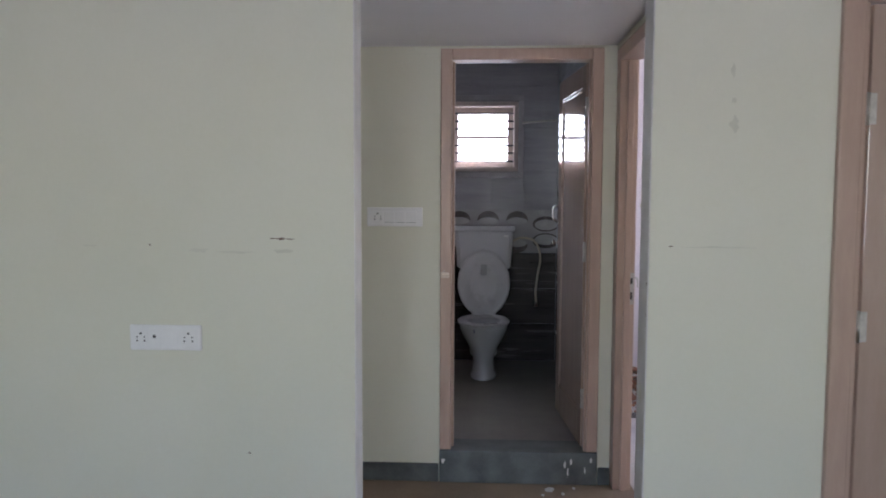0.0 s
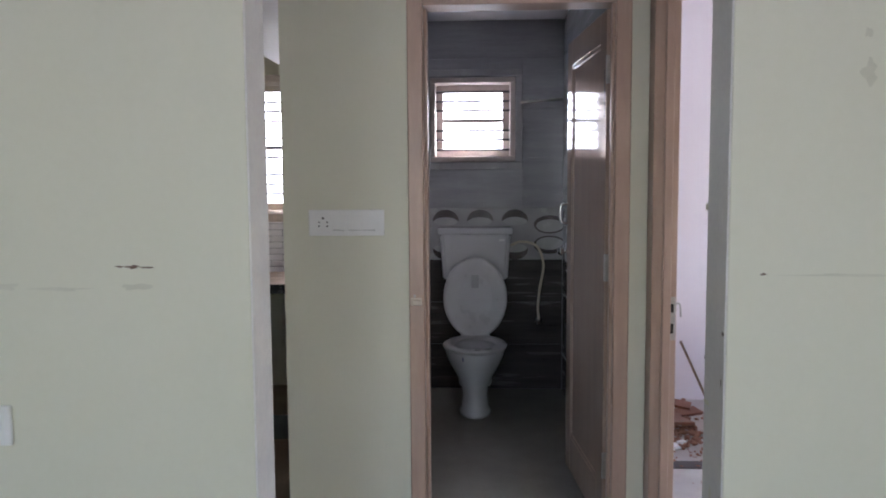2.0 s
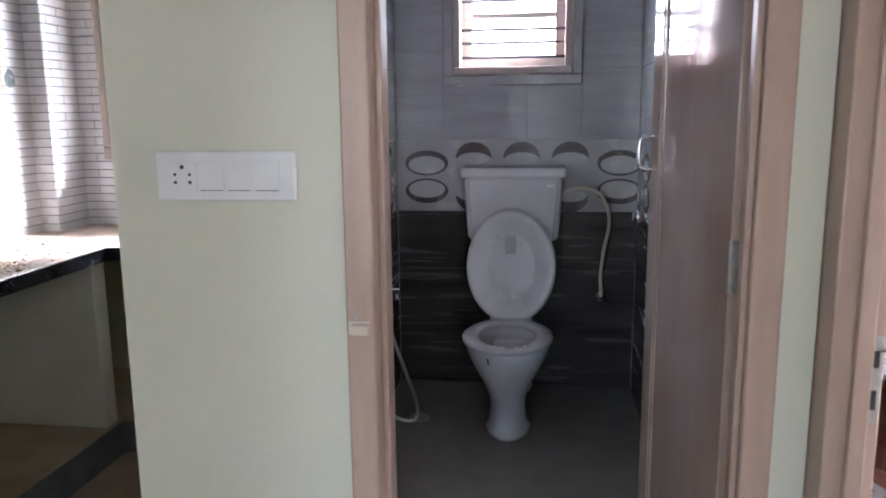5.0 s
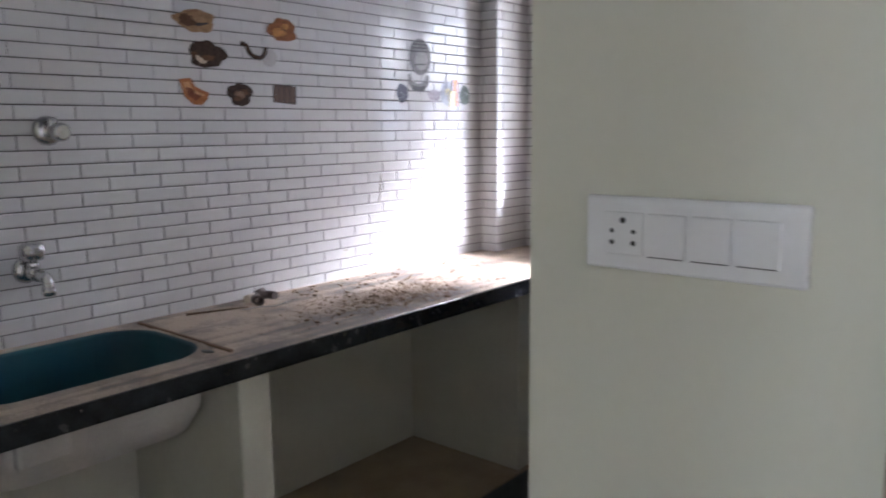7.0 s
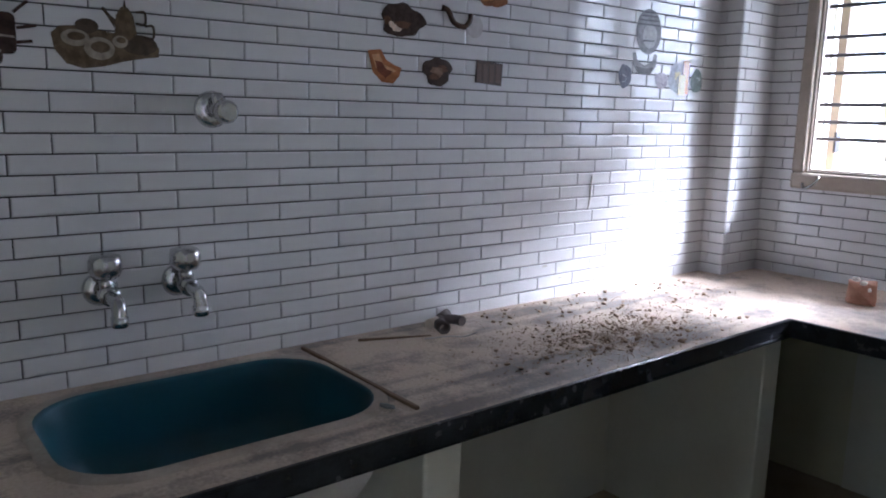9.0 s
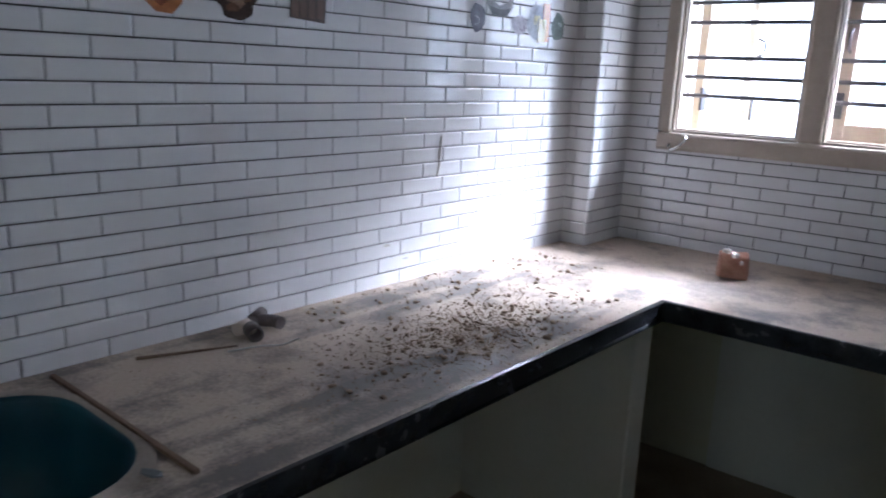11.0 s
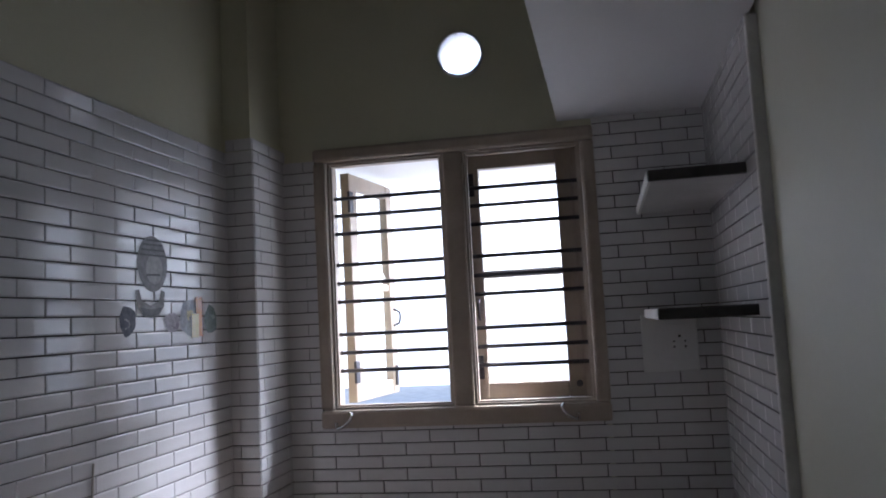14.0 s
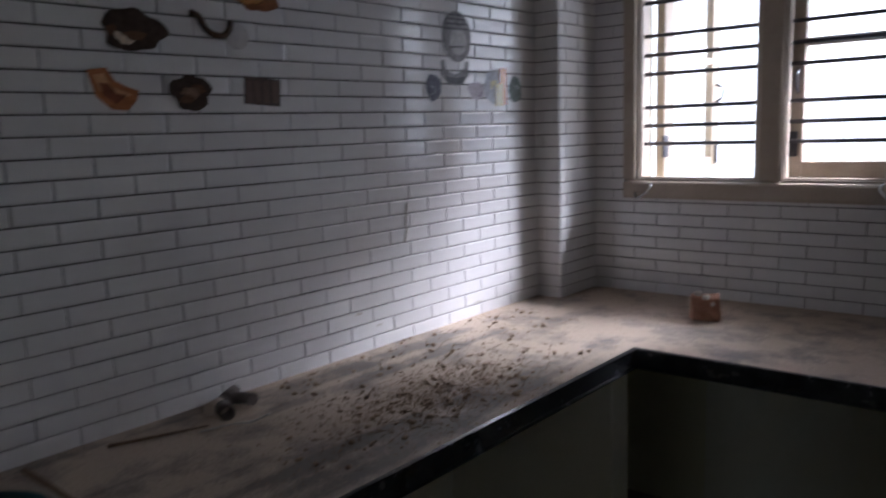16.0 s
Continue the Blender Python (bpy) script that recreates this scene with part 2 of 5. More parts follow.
BLACKTRIM = material("black_floor_strip", (0.03, 0.025, 0.025), (0.07, 0.06, 0.06), 20, 0.4, bump=0.1)
PEEL = material("white_plastic_scraps", (0.70, 0.70, 0.72), (0.82, 0.82, 0.84), 20, 0.5, bump=0.3)
GROUND = material("pale_yard_cement", (0.34, 0.345, 0.34), (0.46, 0.465, 0.46), 2.0, 0.95, bump=0.4)
PANE = glass("clear_pane")

# ---- mesh helpers ----


def finish(name, bm, mat, parent=None, label=""):
    bmesh.ops.recalc_face_normals(bm, faces=bm.faces)
    me = bpy.data.meshes.new(name)
    bm.to_mesh(me)
    bm.free()
    me.materials.append(mat)
    ob = new(name, me)
    if parent:
        ob.parent = parent
    if label:
        tagged(ob, label)
    return ob


def part(name, bm, mat, parent, label=""):
    return finish(name, bm, mat, parent, label)


def empty(name, at=(0, 0, 0), turn=0):
    ob = new(name)
    ob.matrix_basis = pose(*at, 0, 0, turn)
    return ob


def box(x0, x1, y0, y1, z0, z1, bevel=0.0, seg=2, bm=None):
    sub = bmesh.new()
    bmesh.ops.create_cube(sub, size=1, matrix=Matrix.LocRotScale(((x0 + x1) / 2, (y0 + y1) / 2, (z0 + z1) / 2), None, (abs(x1 - x0), abs(y1 - y0), abs(z1 - z0))))
    if bevel:
        bmesh.ops.bevel(sub, geom=sub.edges[:], offset=bevel, segments=seg, affect="EDGES", profile=0.5)
    return merge(bm, sub)


def merge(bm, sub, m=None):
    if m:
        bmesh.ops.transform(sub, matrix=m, verts=sub.verts)
    if bm is None:
        return sub
    me = bpy.data.meshes.new("tmp")
    sub.to_mesh(me)
    sub.free()
    bm.from_mesh(me)
    bpy.data.meshes.remove(me)
    return bm


def rod(a, b, r, r2=None, seg=16, bm=None, bevel=0.0):
    a, b = Vector(a), Vector(b)
    sub = bmesh.new()
    bmesh.ops.create_cone(sub, cap_ends=True, segments=seg, radius1=r, radius2=r if r2 is None else r2, depth=(b - a).length)
    if bevel:
        bmesh.ops.bevel(sub, geom=[e for e in sub.edges if len(e.link_faces) == 2 and abs(e.calc_face_angle(0)) > 1], offset=bevel, segments=2, affect="EDGES")
    for f in sub.faces:
        f.smooth = len(f.verts) == 4
    q = (b - a).to_track_quat("Z", "Y").to_matrix().to_4x4()
    return merge(bm, sub, Matrix.Translation((a + b) / 2) @ q)


def lathe(profile, seg=32, sx=1.0, sy=1.0, close=True):
    """A turned shape from (radius, height) pairs, squeezed to an oval."""
    bm = bmesh.new()
    rings = []
    for r, z in profile:
        rings.append([bm.verts.new((sx * r * math.cos(2 * math.pi * i / seg), sy * r * math.sin(2 * math.pi * i / seg), z)) for i in range(seg)])
    for a, b in zip(rings, rings[1:]):
        for i in range(seg):
            f = bm.faces.new((a[i], a[(i + 1) % seg], b[(i + 1) % seg], b[i]))
            f.smooth = True
    if close:
        bm.faces.new(rings[0][::-1])
        bm.faces.new(rings[-1])
    return bm


def tube(points, r, seg=10, rings=48):
    """A smooth hose through the points (Catmull-Rom)."""
    pts = [Vector(p) for p in points]
    pts = [pts[0] * 2 - pts[1]] + pts + [pts[-1] * 2 - pts[-2]]
    path = []
    spans = len(pts) - 3
    for k in range(rings + 1):
        u = k / rings * spans
        i = min(int(u), spans - 1)
        t = u - i
        p0, p1, p2, p3 = pts[i:i + 4]
        path.append(0.5 * (2 * p1 + (p2 - p0) * t + (2 * p0 - 5 * p1 + 4 * p2 - p3) * t * t + (3 * p1 - p0 - 3 * p2 + p3) * t ** 3))
    bm = bmesh.new()
    prev, side = None, None
    for i, p in enumerate(path):
        d = (path[min(i + 1, len(path) - 1)] - path[max(i - 1, 0)]).normalized()
        if side is None:
            side = d.orthogonal().normalized()
        side = (side - d * side.dot(d)).normalized()
        up = d.cross(side)
        ring = [bm.verts.new(p + r * (math.cos(2 * math.pi * j / seg) * side + math.sin(2 * math.pi * j / seg) * up)) for j in range(seg)]
        if prev:
            for j in range(seg):
                bm.faces.new((prev[j], prev[(j + 1) % seg], ring[(j + 1) % seg], ring[j])).smooth = True
        else:
            bm.faces.new(ring[::-1])
        prev = ring
    bm.faces.new(prev)
    return bm


def slab(outline, z0, z1, bevel=0.0, hole=None):
    """A flat piece of any outline (x, y), standing from z0 to z1, with an optional hole of the same count of corners."""
    bm = bmesh.new()
    lo = [bm.verts.new((x, y, z0)) for x, y in outline]
    hi = [bm.verts.new((x, y, z1)) for x, y in outline]
    n = len(outline)
    for i in range(n):
        bm.faces.new((lo[i], lo[(i + 1) % n], hi[(i + 1) % n], hi[i]))
    if hole:
        hl = [bm.verts.new((x, y, z0)) for x, y in hole]
        hh = [bm.verts.new((x, y, z1)) for x, y in hole]
        for i in range(n):
            j = (i + 1) % n
            bm.faces.new((hl[j], hl[i], hh[i], hh[j]))
            bm.faces.new((hi[i], hi[j], hh[j], hh[i]))
            bm.faces.new((lo[j], lo[i], hl[i], hl[j]))
    else:
        bm.faces.new(lo[::-1])
        bm.faces.new(hi)
        if bevel:
            bmesh.ops.bevel(bm, geom=bm.edges[:], offset=bevel, segments=2, affect="EDGES")
    return bm


def chunk(at, size, seed, bm=None, flat=0.7):
    """A broken lump."""
    rnd = random.Random(seed)
    sub = bmesh.new()
    bmesh.ops.create_icosphere(sub, subdivisions=1, radius=1)
    for v in sub.verts:
        v.co *= rnd.uniform(0.65, 1.1)
    lowest = min(v.co.z for v in sub.verts)
    m = Matrix.Translation(Vector(at)) @ Matrix.Rotation(rnd.uniform(0, 6.3), 4, "Z") @ Matrix.Diagonal((size, size * rnd.uniform(0.5, 1), size * flat, 1)) @ Matrix.Translation((0, 0, -lowest - 0.15))
    return merge(bm, sub, m)


def structure(name, bm, mat, label, category):
    return tagged(finish(name, bm, mat), label, category, kind="structure")


def wall_with_holes(name, x0, x1, y0, y1, z0, z1, holes, axis, mat, label):
    """A wall block along an axis with rectangular openings (a0, a1, b0, b1), one mesh made of blocks butted end to end."""
    bm = bmesh.new()
    a0, a1 = (x0, x1) if axis == "x" else (y0, y1)
    cuts = sorted({a0, a1, *[v for h in holes for v in h[:2]]})
    for s, e in zip(cuts, cuts[1:]):
        mid = (s + e) / 2
        spans = [(z0, z1)]
        for h in holes:
            if h[0] < mid < h[1]:
                spans = [p for lo, hi in spans for p in ((lo, min(hi, h[2])), (max(lo, h[3]), hi)) if p[1] - p[0] > 1e-4]
        for lo, hi in spans:
            if axis == "x":
                box(s, e, y0, y1, lo, hi, bm=bm)
            else:
                box(x0, x1, s, e, lo, hi, bm=bm)
    bmesh.ops.remove_doubles(bm, verts=bm.verts, dist=1e-5)
    seen = {}
    for f in bm.faces:
        seen.setdefault(tuple(round(c, 4) for c in f.calc_center_median()), []).append(f)
    bmesh.ops.delete(bm, geom=[f for fs in seen.values() if len(fs) > 1 for f in fs], context="FACES")
    return structure(name, bm, mat, label, "wall")


# ---- the plan ----
F = -0.03            # floor level
TOP = 2.95           # ceiling level
FRONT, BACKF = 2.87, 3.015    # living room's front wall
SW = 4.0             # switch wall face
WEST = -2.776        # backing of the tiled wall
NORTH = 6.219        # backing of the window wall at the window's middle
SKEW = Matrix.Translation((-2.08, 6.20, 0)) @ Matrix.Rotation(radians(2.2), 4, "Z") @ Matrix.Translation((2.08, -6.20, 0))    # the window wall stands a little out of square
CT = 0.885           # worktop level
TZ = 0.88            # foot of the lowest row of brick tiles
PASS_Z = 2.155       # underside of the loft slab over the passage

structure("floor", box(-4.2, 3.1, -3.2, 7.0, F - 0.12, F), FLOOR, "dusty brown floor with building dirt on it", "floor")
structure("ceiling", box(-4.2, 3.1, -3.2, 6.55, TOP, TOP + 0.12), WHITEWASH, "white painted flat ceiling", "ceiling")

# living room
wall_with_holes("wall_living_front", -3.9, 2.6, FRONT, BACKF, F, TOP, [(-0.975, 0.055, F - 1, 2.42), (0.72, 1.62, F - 1, 2.14)], "x", CREAM, "cream painted wall with scuffs around an open passage")
structure("passage_reveal_west", box(-0.976, -0.971, FRONT + 0.004, BACKF - 0.002, F, 2.41), REVEAL, "scuffed greyish white side of the passage opening", "wall")
structure("passage_reveal_east", box(0.051, 0.056, FRONT + 0.004, BACKF - 0.002, F, 2.41), REVEAL, "scuffed greyish white side of the passage opening", "wall")
# unseen back wall; its openings are added to let daylight in
wall_with_holes("wall_living_back", -3.9, 2.6, -3.2, -3.0, F, TOP, [(-2.8, -1.0, 0.85, 2.15), (0.6, 1.7, F - 1, 2.15)], "x", CREAM, "unseen cream painted wall with an assumed window and door opening")
structure("wall_living_west", box(-4.1, -3.9, -3.2, BACKF, F, TOP), CREAM, "cream painted plain wall", "wall")
structure("wall_living_east", box(2.6, 2.8, -3.2, BACKF, F, TOP), CREAM, "cream painted plain wall", "wall")

# passage and block between kitchen and bath
structure("wall_switch", box(-1.195, -0.733, SW, 4.16, F, TOP), CREAM, "narrow cream painted wall beside the bathroom door", "wall")
structure("wall_kitchen_east", slab([(-1.195, 4.16), (-1.228, 5.46), (-1.085, 5.46), (-1.085, 4.16)], F, TOP), CREAM, "cream painted side wall of the kitchen", "wall")
structure("wall_kitchen_east_tiled", box(-1.240, -1.085, 5.46, NORTH, F, TOP), CREAM, "painted backing wall with brick tiles above the worktop", "wall")
structure("wall_bath_pier", box(0.061, 0.125, SW, 4.16, F, TOP), CREAM, "narrow cream strip of wall beside the bathroom door", "wall")
structure("wall_bath_lintel", box(-0.733, 0.061, SW, 4.16, 2.145, TOP), CREAM, "cream painted wall over the bathroom door", "wall")
structure("loft_slab", box(-1.72, 0.12, BACKF + 0.002, SW - 0.002, PASS_Z, PASS_Z + 0.10), WHITEWASH, "white painted low loft slab over the passage", "ceiling")
structure("kitchen_loft_slab", box(-1.713, -1.242, SW, NORTH + 0.05, 2.197, 2.28), WHITEWASH, "white painted loft slab over the end of the kitchen", "ceiling")
structure("baseboard_switch_wall", box(-1.193, -0.738, SW - 0.012, SW - 0.001, F, 0.064, 0.003), DARKSTONE, "dusty dark stone skirting", "skirting")
structure("baseboard_pier", box(0.066, 0.124, SW - 0.012, SW - 0.001, F, 0.06, 0.003), DARKSTONE, "chipped dark stone skirting", "skirting")
structure("bath_threshold", box(-0.733, 0.061, SW - 0.02, 4.17, F, 0.138, 0.006), DARKSTONE, "raised dark stone bathroom sill with paint spots", "door sill")

# kitchen walls
structure("wall_kitchen_west", box(WEST - 0.2, WEST, BACKF, NORTH + 0.2, F, TOP), OLIVE, "pale green painted wall behind the brick tiles", "wall")
wall_with_holes("wall_kitchen_north", WEST - 0.05, -1.085, NORTH, NORTH + 0.2, F, 2.36, [(-2.545, -1.615, 1.235, 2.155)], "x", OLIVE, "pale green painted window wall with brick tiles").matrix_basis = SKEW


def wall_with_round_hole():
    cx, cz, r, y0, y1 = -2.023, 2.46, 0.080, NORTH, NORTH + 0.2
    x0, x1, z0, z1 = WEST - 0.05, -1.085, 2.36, TOP
    seg = 40
    bm = bmesh.new()
    for y, flip in ((y0, 0), (y1, 1)):
        inner = [bm.verts.new((cx + r * math.cos(2 * math.pi * i / seg), y, cz + r * math.sin(2 * math.pi * i / seg))) for i in range(seg)]
        outer = []
        for i in range(seg):
            c, s = math.cos(2 * math.pi * i / seg), math.sin(2 * math.pi * i / seg)
            k = min([((x1 - cx) / c if c > 0 else (x0 - cx) / c) if abs(c) > 1e-6 else 1e9, ((z1 - cz) / s if s > 0 else (z0 - cz) / s) if abs(s) > 1e-6 else 1e9])
            outer.append(bm.verts.new((cx + k * c, y, cz + k * s)))
        corners = [bm.verts.new((x, y, z)) for x, z in ((x1, z1), (x0, z1), (x0, z0), (x1, z0))]
        for i in range(seg):
            bm.faces.new((inner[i], inner[(i + 1) % seg], outer[(i + 1) % seg], outer[i]))
            a, b = outer[i].co, outer[(i + 1) % seg].co
            if abs(a.x - b.x) > 1e-5 and abs(a.z - b.z) > 1e-5:
                c = min(corners, key=lambda v: (v.co - (a + b) / 2).length)
                bm.faces.new((outer[i], outer[(i + 1) % seg], c))
    return structure("wall_kitchen_north_upper", bm, OLIVE, "pale green painted wall above the window with a round vent hole", "wall")


wall_with_round_hole().matrix_basis = SKEW
vent = bmesh.new()
_o = lathe([(0.080, 0.0), (0.080, 0.235), (0.073, 0.235), (0.073, 0.0)], 40, close=False)
merge(vent, _o, SKEW @ Matrix.Translation((-2.023, NORTH - 0.012, 2.46)) @ Matrix.Rotation(-math.pi / 2, 4, "X"))
tagged(finish("vent_sleeve", vent, PEEL), "round white pipe sleeve through the kitchen wall", "vent")

# column in the kitchen corner
structure("kitchen_column", box(WEST + 0.001, -2.681, 5.958, NORTH + 0.02, CT + 0.002, TOP), OLIVE, "narrow corner column, tiled below and painted above", "column")

# bathroom shell
BX0, BX1, BY1, BF = -1.075, 0.058, 6.225, 0.10
structure("bath_floor", box(BX0, BX1 + 0.06, 4.17, BY1, F, BF), BATHFLOOR, "wet grey tiled bathroom floor", "floor")
structure("wall_bath_east", box(BX1 + 0.01, 0.125, 4.16, 6.43, F, TOP), BATHGREY, "grey tiled bathroom side wall", "wall")
wall_with_holes("wall_bath_north", -1.085, 0.125, BY1 + 0.01, 6.43, F, TOP, [(-0.80, -0.25, 1.60, 2.14)], "x", BATHGREY, "grey tiled bathroom wall with a small window")
structure("bath_ceiling", box(-1.083, BX1 + 0.008, 4.162, BY1 + 0.008, 2.50, 2.56), WHITEWASH, "white bathroom ceiling", "ceiling")

# bedroom shell
structure("wall_passage_east", box(0.127, 0.235, BACKF + 0.001, SW + 0.16, 2.14, TOP), CREAM, "cream painted wall over the bedroom door", "wall")
structure("wall_bedroom_west", box(0.128, 0.235, 4.162, 6.43, F, TOP), PINK, "pinkish white bedroom wall", "wall")
structure("wall_bedroom_north", box(0.236, 3.0, 6.43, 6.6, F, TOP), PINK, "plain pinkish white bedroom wall", "wall")
wall_with_holes("wall_bedroom_east", 3.0, 3.15, BACKF, 6.6, F, TOP, [(4.1, 5.3, 1.0, 2.15)], "y", PINK, "pinkish white bedroom wall with a window opening")
structure("bedroom_floor", box(0.236, 3.0, BACKF + 0.001, 6.43, F, F + 0.006), MARBLE, "dirty pale tiled bedroom floor", "floor")
structure("floor_strip", box(0.30, 2.6, 5.14, 5.24, F + 0.004, F + 0.012), BLACKTRIM, "black border strip in the bedroom floor", "floor strip")

# sunshade and yard outside
structure("sunshade", box(-2.95, -1.2, NORTH + 0.2, NORTH + 0.75, 2.165, 2.24, 0.01), WHITEWASH, "white painted concrete sunshade over the kitchen window", "sunshade").matrix_basis = SKEW
structure("ground", box(-400, 400, -400, 400, -3.3, -3.2), GROUND, "pale cement yard around the house", "ground")

# added slab that glows by itself, so the view outside washes out to white
BACKGLOW = bpy.data.materials.new("glowing_pale_backdrop")
BACKGLOW.use_nodes = True
_p = BACKGLOW.node_tree.nodes["Principled BSDF"]
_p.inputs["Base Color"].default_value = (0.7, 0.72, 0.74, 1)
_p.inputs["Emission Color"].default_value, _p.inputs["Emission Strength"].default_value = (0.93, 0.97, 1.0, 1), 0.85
structure("backdrop", box(-70, 60, 60, 60.5, -3.2, 17, 0.02), BACKGLOW, "glowing pale backdrop added beyond the kitchen window", "backdrop")

# ---- worktop with the sink ----
sx0, sx1, sy0, sy1 = -2.705, -2.292, 3.585, 4.190


def rounded(x0, x1, y0, y1, r, n=8):
    pts = []
    for cx, cy, a in ((x1 - r, y1 - r, 0), (x0 + r, y1 - r, 90), (x0 + r, y0 + r, 180), (x1 - r, y0 + r, 270)):
        for i in range(n):
            t = radians(a + 90 * i / (n - 1))
            pts.append((cx + r * math.cos(t), cy + r * math.sin(t)))
    return pts


hole = rounded(sx0, sx1, sy0, sy1, 0.13)
cut = rounded(-2.765, -2.183, 3.46, 4.34, 0.0005)
top = slab(cut, CT - 0.045, CT, hole=hole)
top = merge(top, slab([(-2.765, BACKF + 0.002), (-2.183, BACKF + 0.002), (-2.183, 3.46), (-2.765, 3.46)], CT - 0.045, CT))
lring = [(-2.765, 4.34), (-2.183, 4.34), (-2.187, 5.535), (-1.243, 5.567), (-1.243, NORTH + 0.045), (-2.765, NORTH - 0.012)]
top = merge(slab(lring, CT - 0.045, CT), top)
bmesh.ops.remove_doubles(top, verts=top.verts, dist=0.0012)
worktop = tagged(finish("kitchen_worktop", top, dusty_counter()), "dark granite kitchen worktop covered in brown dust and crumbs", "worktop")
nose = slab([(-2.187, BACKF + 0.003), (-2.173, BACKF + 0.003), (-2.177, 5.525), (-1.243, 5.556), (-1.243, 5.570), (-2.191, 5.539)], CT - 0.052, CT + 0.0015, 0.005)
part("front_edge", nose, material("polished_black_granite_edge", (0.010, 0.011, 0.013), (0.03, 0.032, 0.038), 25, 0.24, bump=0.08, fine=120), worktop, "black stone front edge with dust smears")


def sink():
    ob = empty("kitchen_sink", (0, 0, CT))
    tagged(ob, "teal glazed oval kitchen sink bowl with a dusty rim", "sink")
    n = len(hole)
    bm = bmesh.new()
    cx, cy = (sx0 + sx1) / 2, (sy0 + sy1) / 2
    levels = [(1.01, 0.001), (1.0, 0.0035), (0.985, -0.008), (0.955, -0.05), (0.93, -0.12), (0.86, -0.165), (0.70, -0.18), (0.12, -0.186)]
    rings = [[bm.verts.new((cx + (x - cx) * k, cy + (y - cy) * k, z)) for x, y in hole] for k, z in levels]
    for a, b in zip(rings, rings[1:]):
        for i in range(n):
            bm.faces.new((a[i], a[(i + 1) % n], b[(i + 1) % n], b[i])).smooth = True
    bm.faces.new(rings[-1])
    part("bowl", bm, TEAL, ob)
    out = bmesh.new()
    levels = [(0.99, -0.05), (1.02, -0.07), (1.0, -0.15), (0.90, -0.20), (0.70, -0.215)]
    rings = [[out.verts.new((cx + (x - cx) * k, cy + (y - cy) * k, z)) for x, y in hole] for k, z in levels]
    for a, b in zip(rings, rings[1:]):
        for i in range(n):
            out.faces.new((a[i], a[(i + 1) % n], b[(i + 1) % n], b[i])).smooth = True
    out.faces.new(rings[-1])
    part("underside", out, SINKUNDER, ob, "bare off-white sink underside")
    part("overflow", box(-2.316, -2.272, 3.68, 3.80, -0.15, -0.055, 0.012), SINKUNDER, ob)
    rim = bmesh.new()
    lv = [(1.13, 0.0005), (1.10, 0.003), (1.03, 0.0045), (0.998, 0.004)]
    rings = [[rim.verts.new((cx + (x - cx) * (k - 0.006 * (j % 3) if k > 1.0 else k), cy + (y - cy) * (1 + (k - 1) * 0.6), z)) for j, (x, y) in enumerate(hole)] for k, z in lv]
    for a, b in zip(rings, rings[1:]):
        for i in range(n):
            rim.faces.new((a[i], a[(i + 1) % n], b[(i + 1) % n], b[i])).smooth = True
    part("rim", rim, DUSTYRIM, ob, "rim under grey brown dust")
    part("drain", lathe([(0.0, -0.184), (0.02, -0.184), (0.035, -0.182), (0.038, -0.1845)], 20, close=False), STEEL, ob).location = (cx, cy, 0)


sink()
strip = box(-2.73, -2.255, 4.203, 4.213, CT - 0.001, CT + 0.007, 0.002)
tagged(finish("sealing_strip", strip, RUST), "brown strip of dried sealant on the dusty worktop", "sealant strip")

# supports under the worktop
structure("plinth", slab([(-2.775, BACKF + 0.004), (-2.19, BACKF + 0.004), (-2.19, 5.55), (-1.245, 5.58), (-1.245, NORTH + 0.06), (-2.775, NORTH + 0.02)], F, 0.115), PLINTH, "raised dusty cement platform under the worktop", "plinth")
structure("plinth_skirting", box(-2.19, -2.181, BACKF + 0.006, 5.55, F, 0.112, 0.002), DARKSTONE, "dark stone strip along the platform", "skirting")
structure("plinth_skirting_north", slab([(-2.18, 5.535), (-1.246, 5.567), (-1.246, 5.579), (-2.18, 5.547)], F, 0.112), DARKSTONE, "dark stone strip along the platform", "skirting")
for name, y0, y1 in (("support_wall_sink", 4.188, 4.285), ("support_wall_corner", 5.45, 5.54)):
    structure(name, box(-2.772, -2.205, y0, y1, 0.116, CT - 0.046, 0.006), UNDER, "rough plastered support wall under the worktop", "support wall")
structure("support_wall_east", box(-1.40, -1.2285, 5.585, NORTH + 0.03, 0.116, CT - 0.046, 0.006), UNDER, "rough plastered support wall under the worktop end", "support wall")
structure("support_wall_near", box(-2.772, -2.205, BACKF + 0.005, 3.20, 0.116, CT - 0.046, 0.006), UNDER, "rough plastered support wall under the worktop", "support wall")
structure("under_panel_west", box(-2.775, -2.766, 3.2, 5.45, 0.116, CT - 0.046), UNDER, "bare plaster under the worktop", "wall")
structure("under_panel_north", box(-2.25, -1.37, NORTH - 0.011, NORTH - 0.001, 0.116, CT - 0.046), UNDER, "bare plaster under the worktop", "wall").matrix_basis = SKEW


# ---- brick tiles (parts of their tiled surfaces) ----
ROW = 0.0405
NROWS = 31
_tile_cache = {}


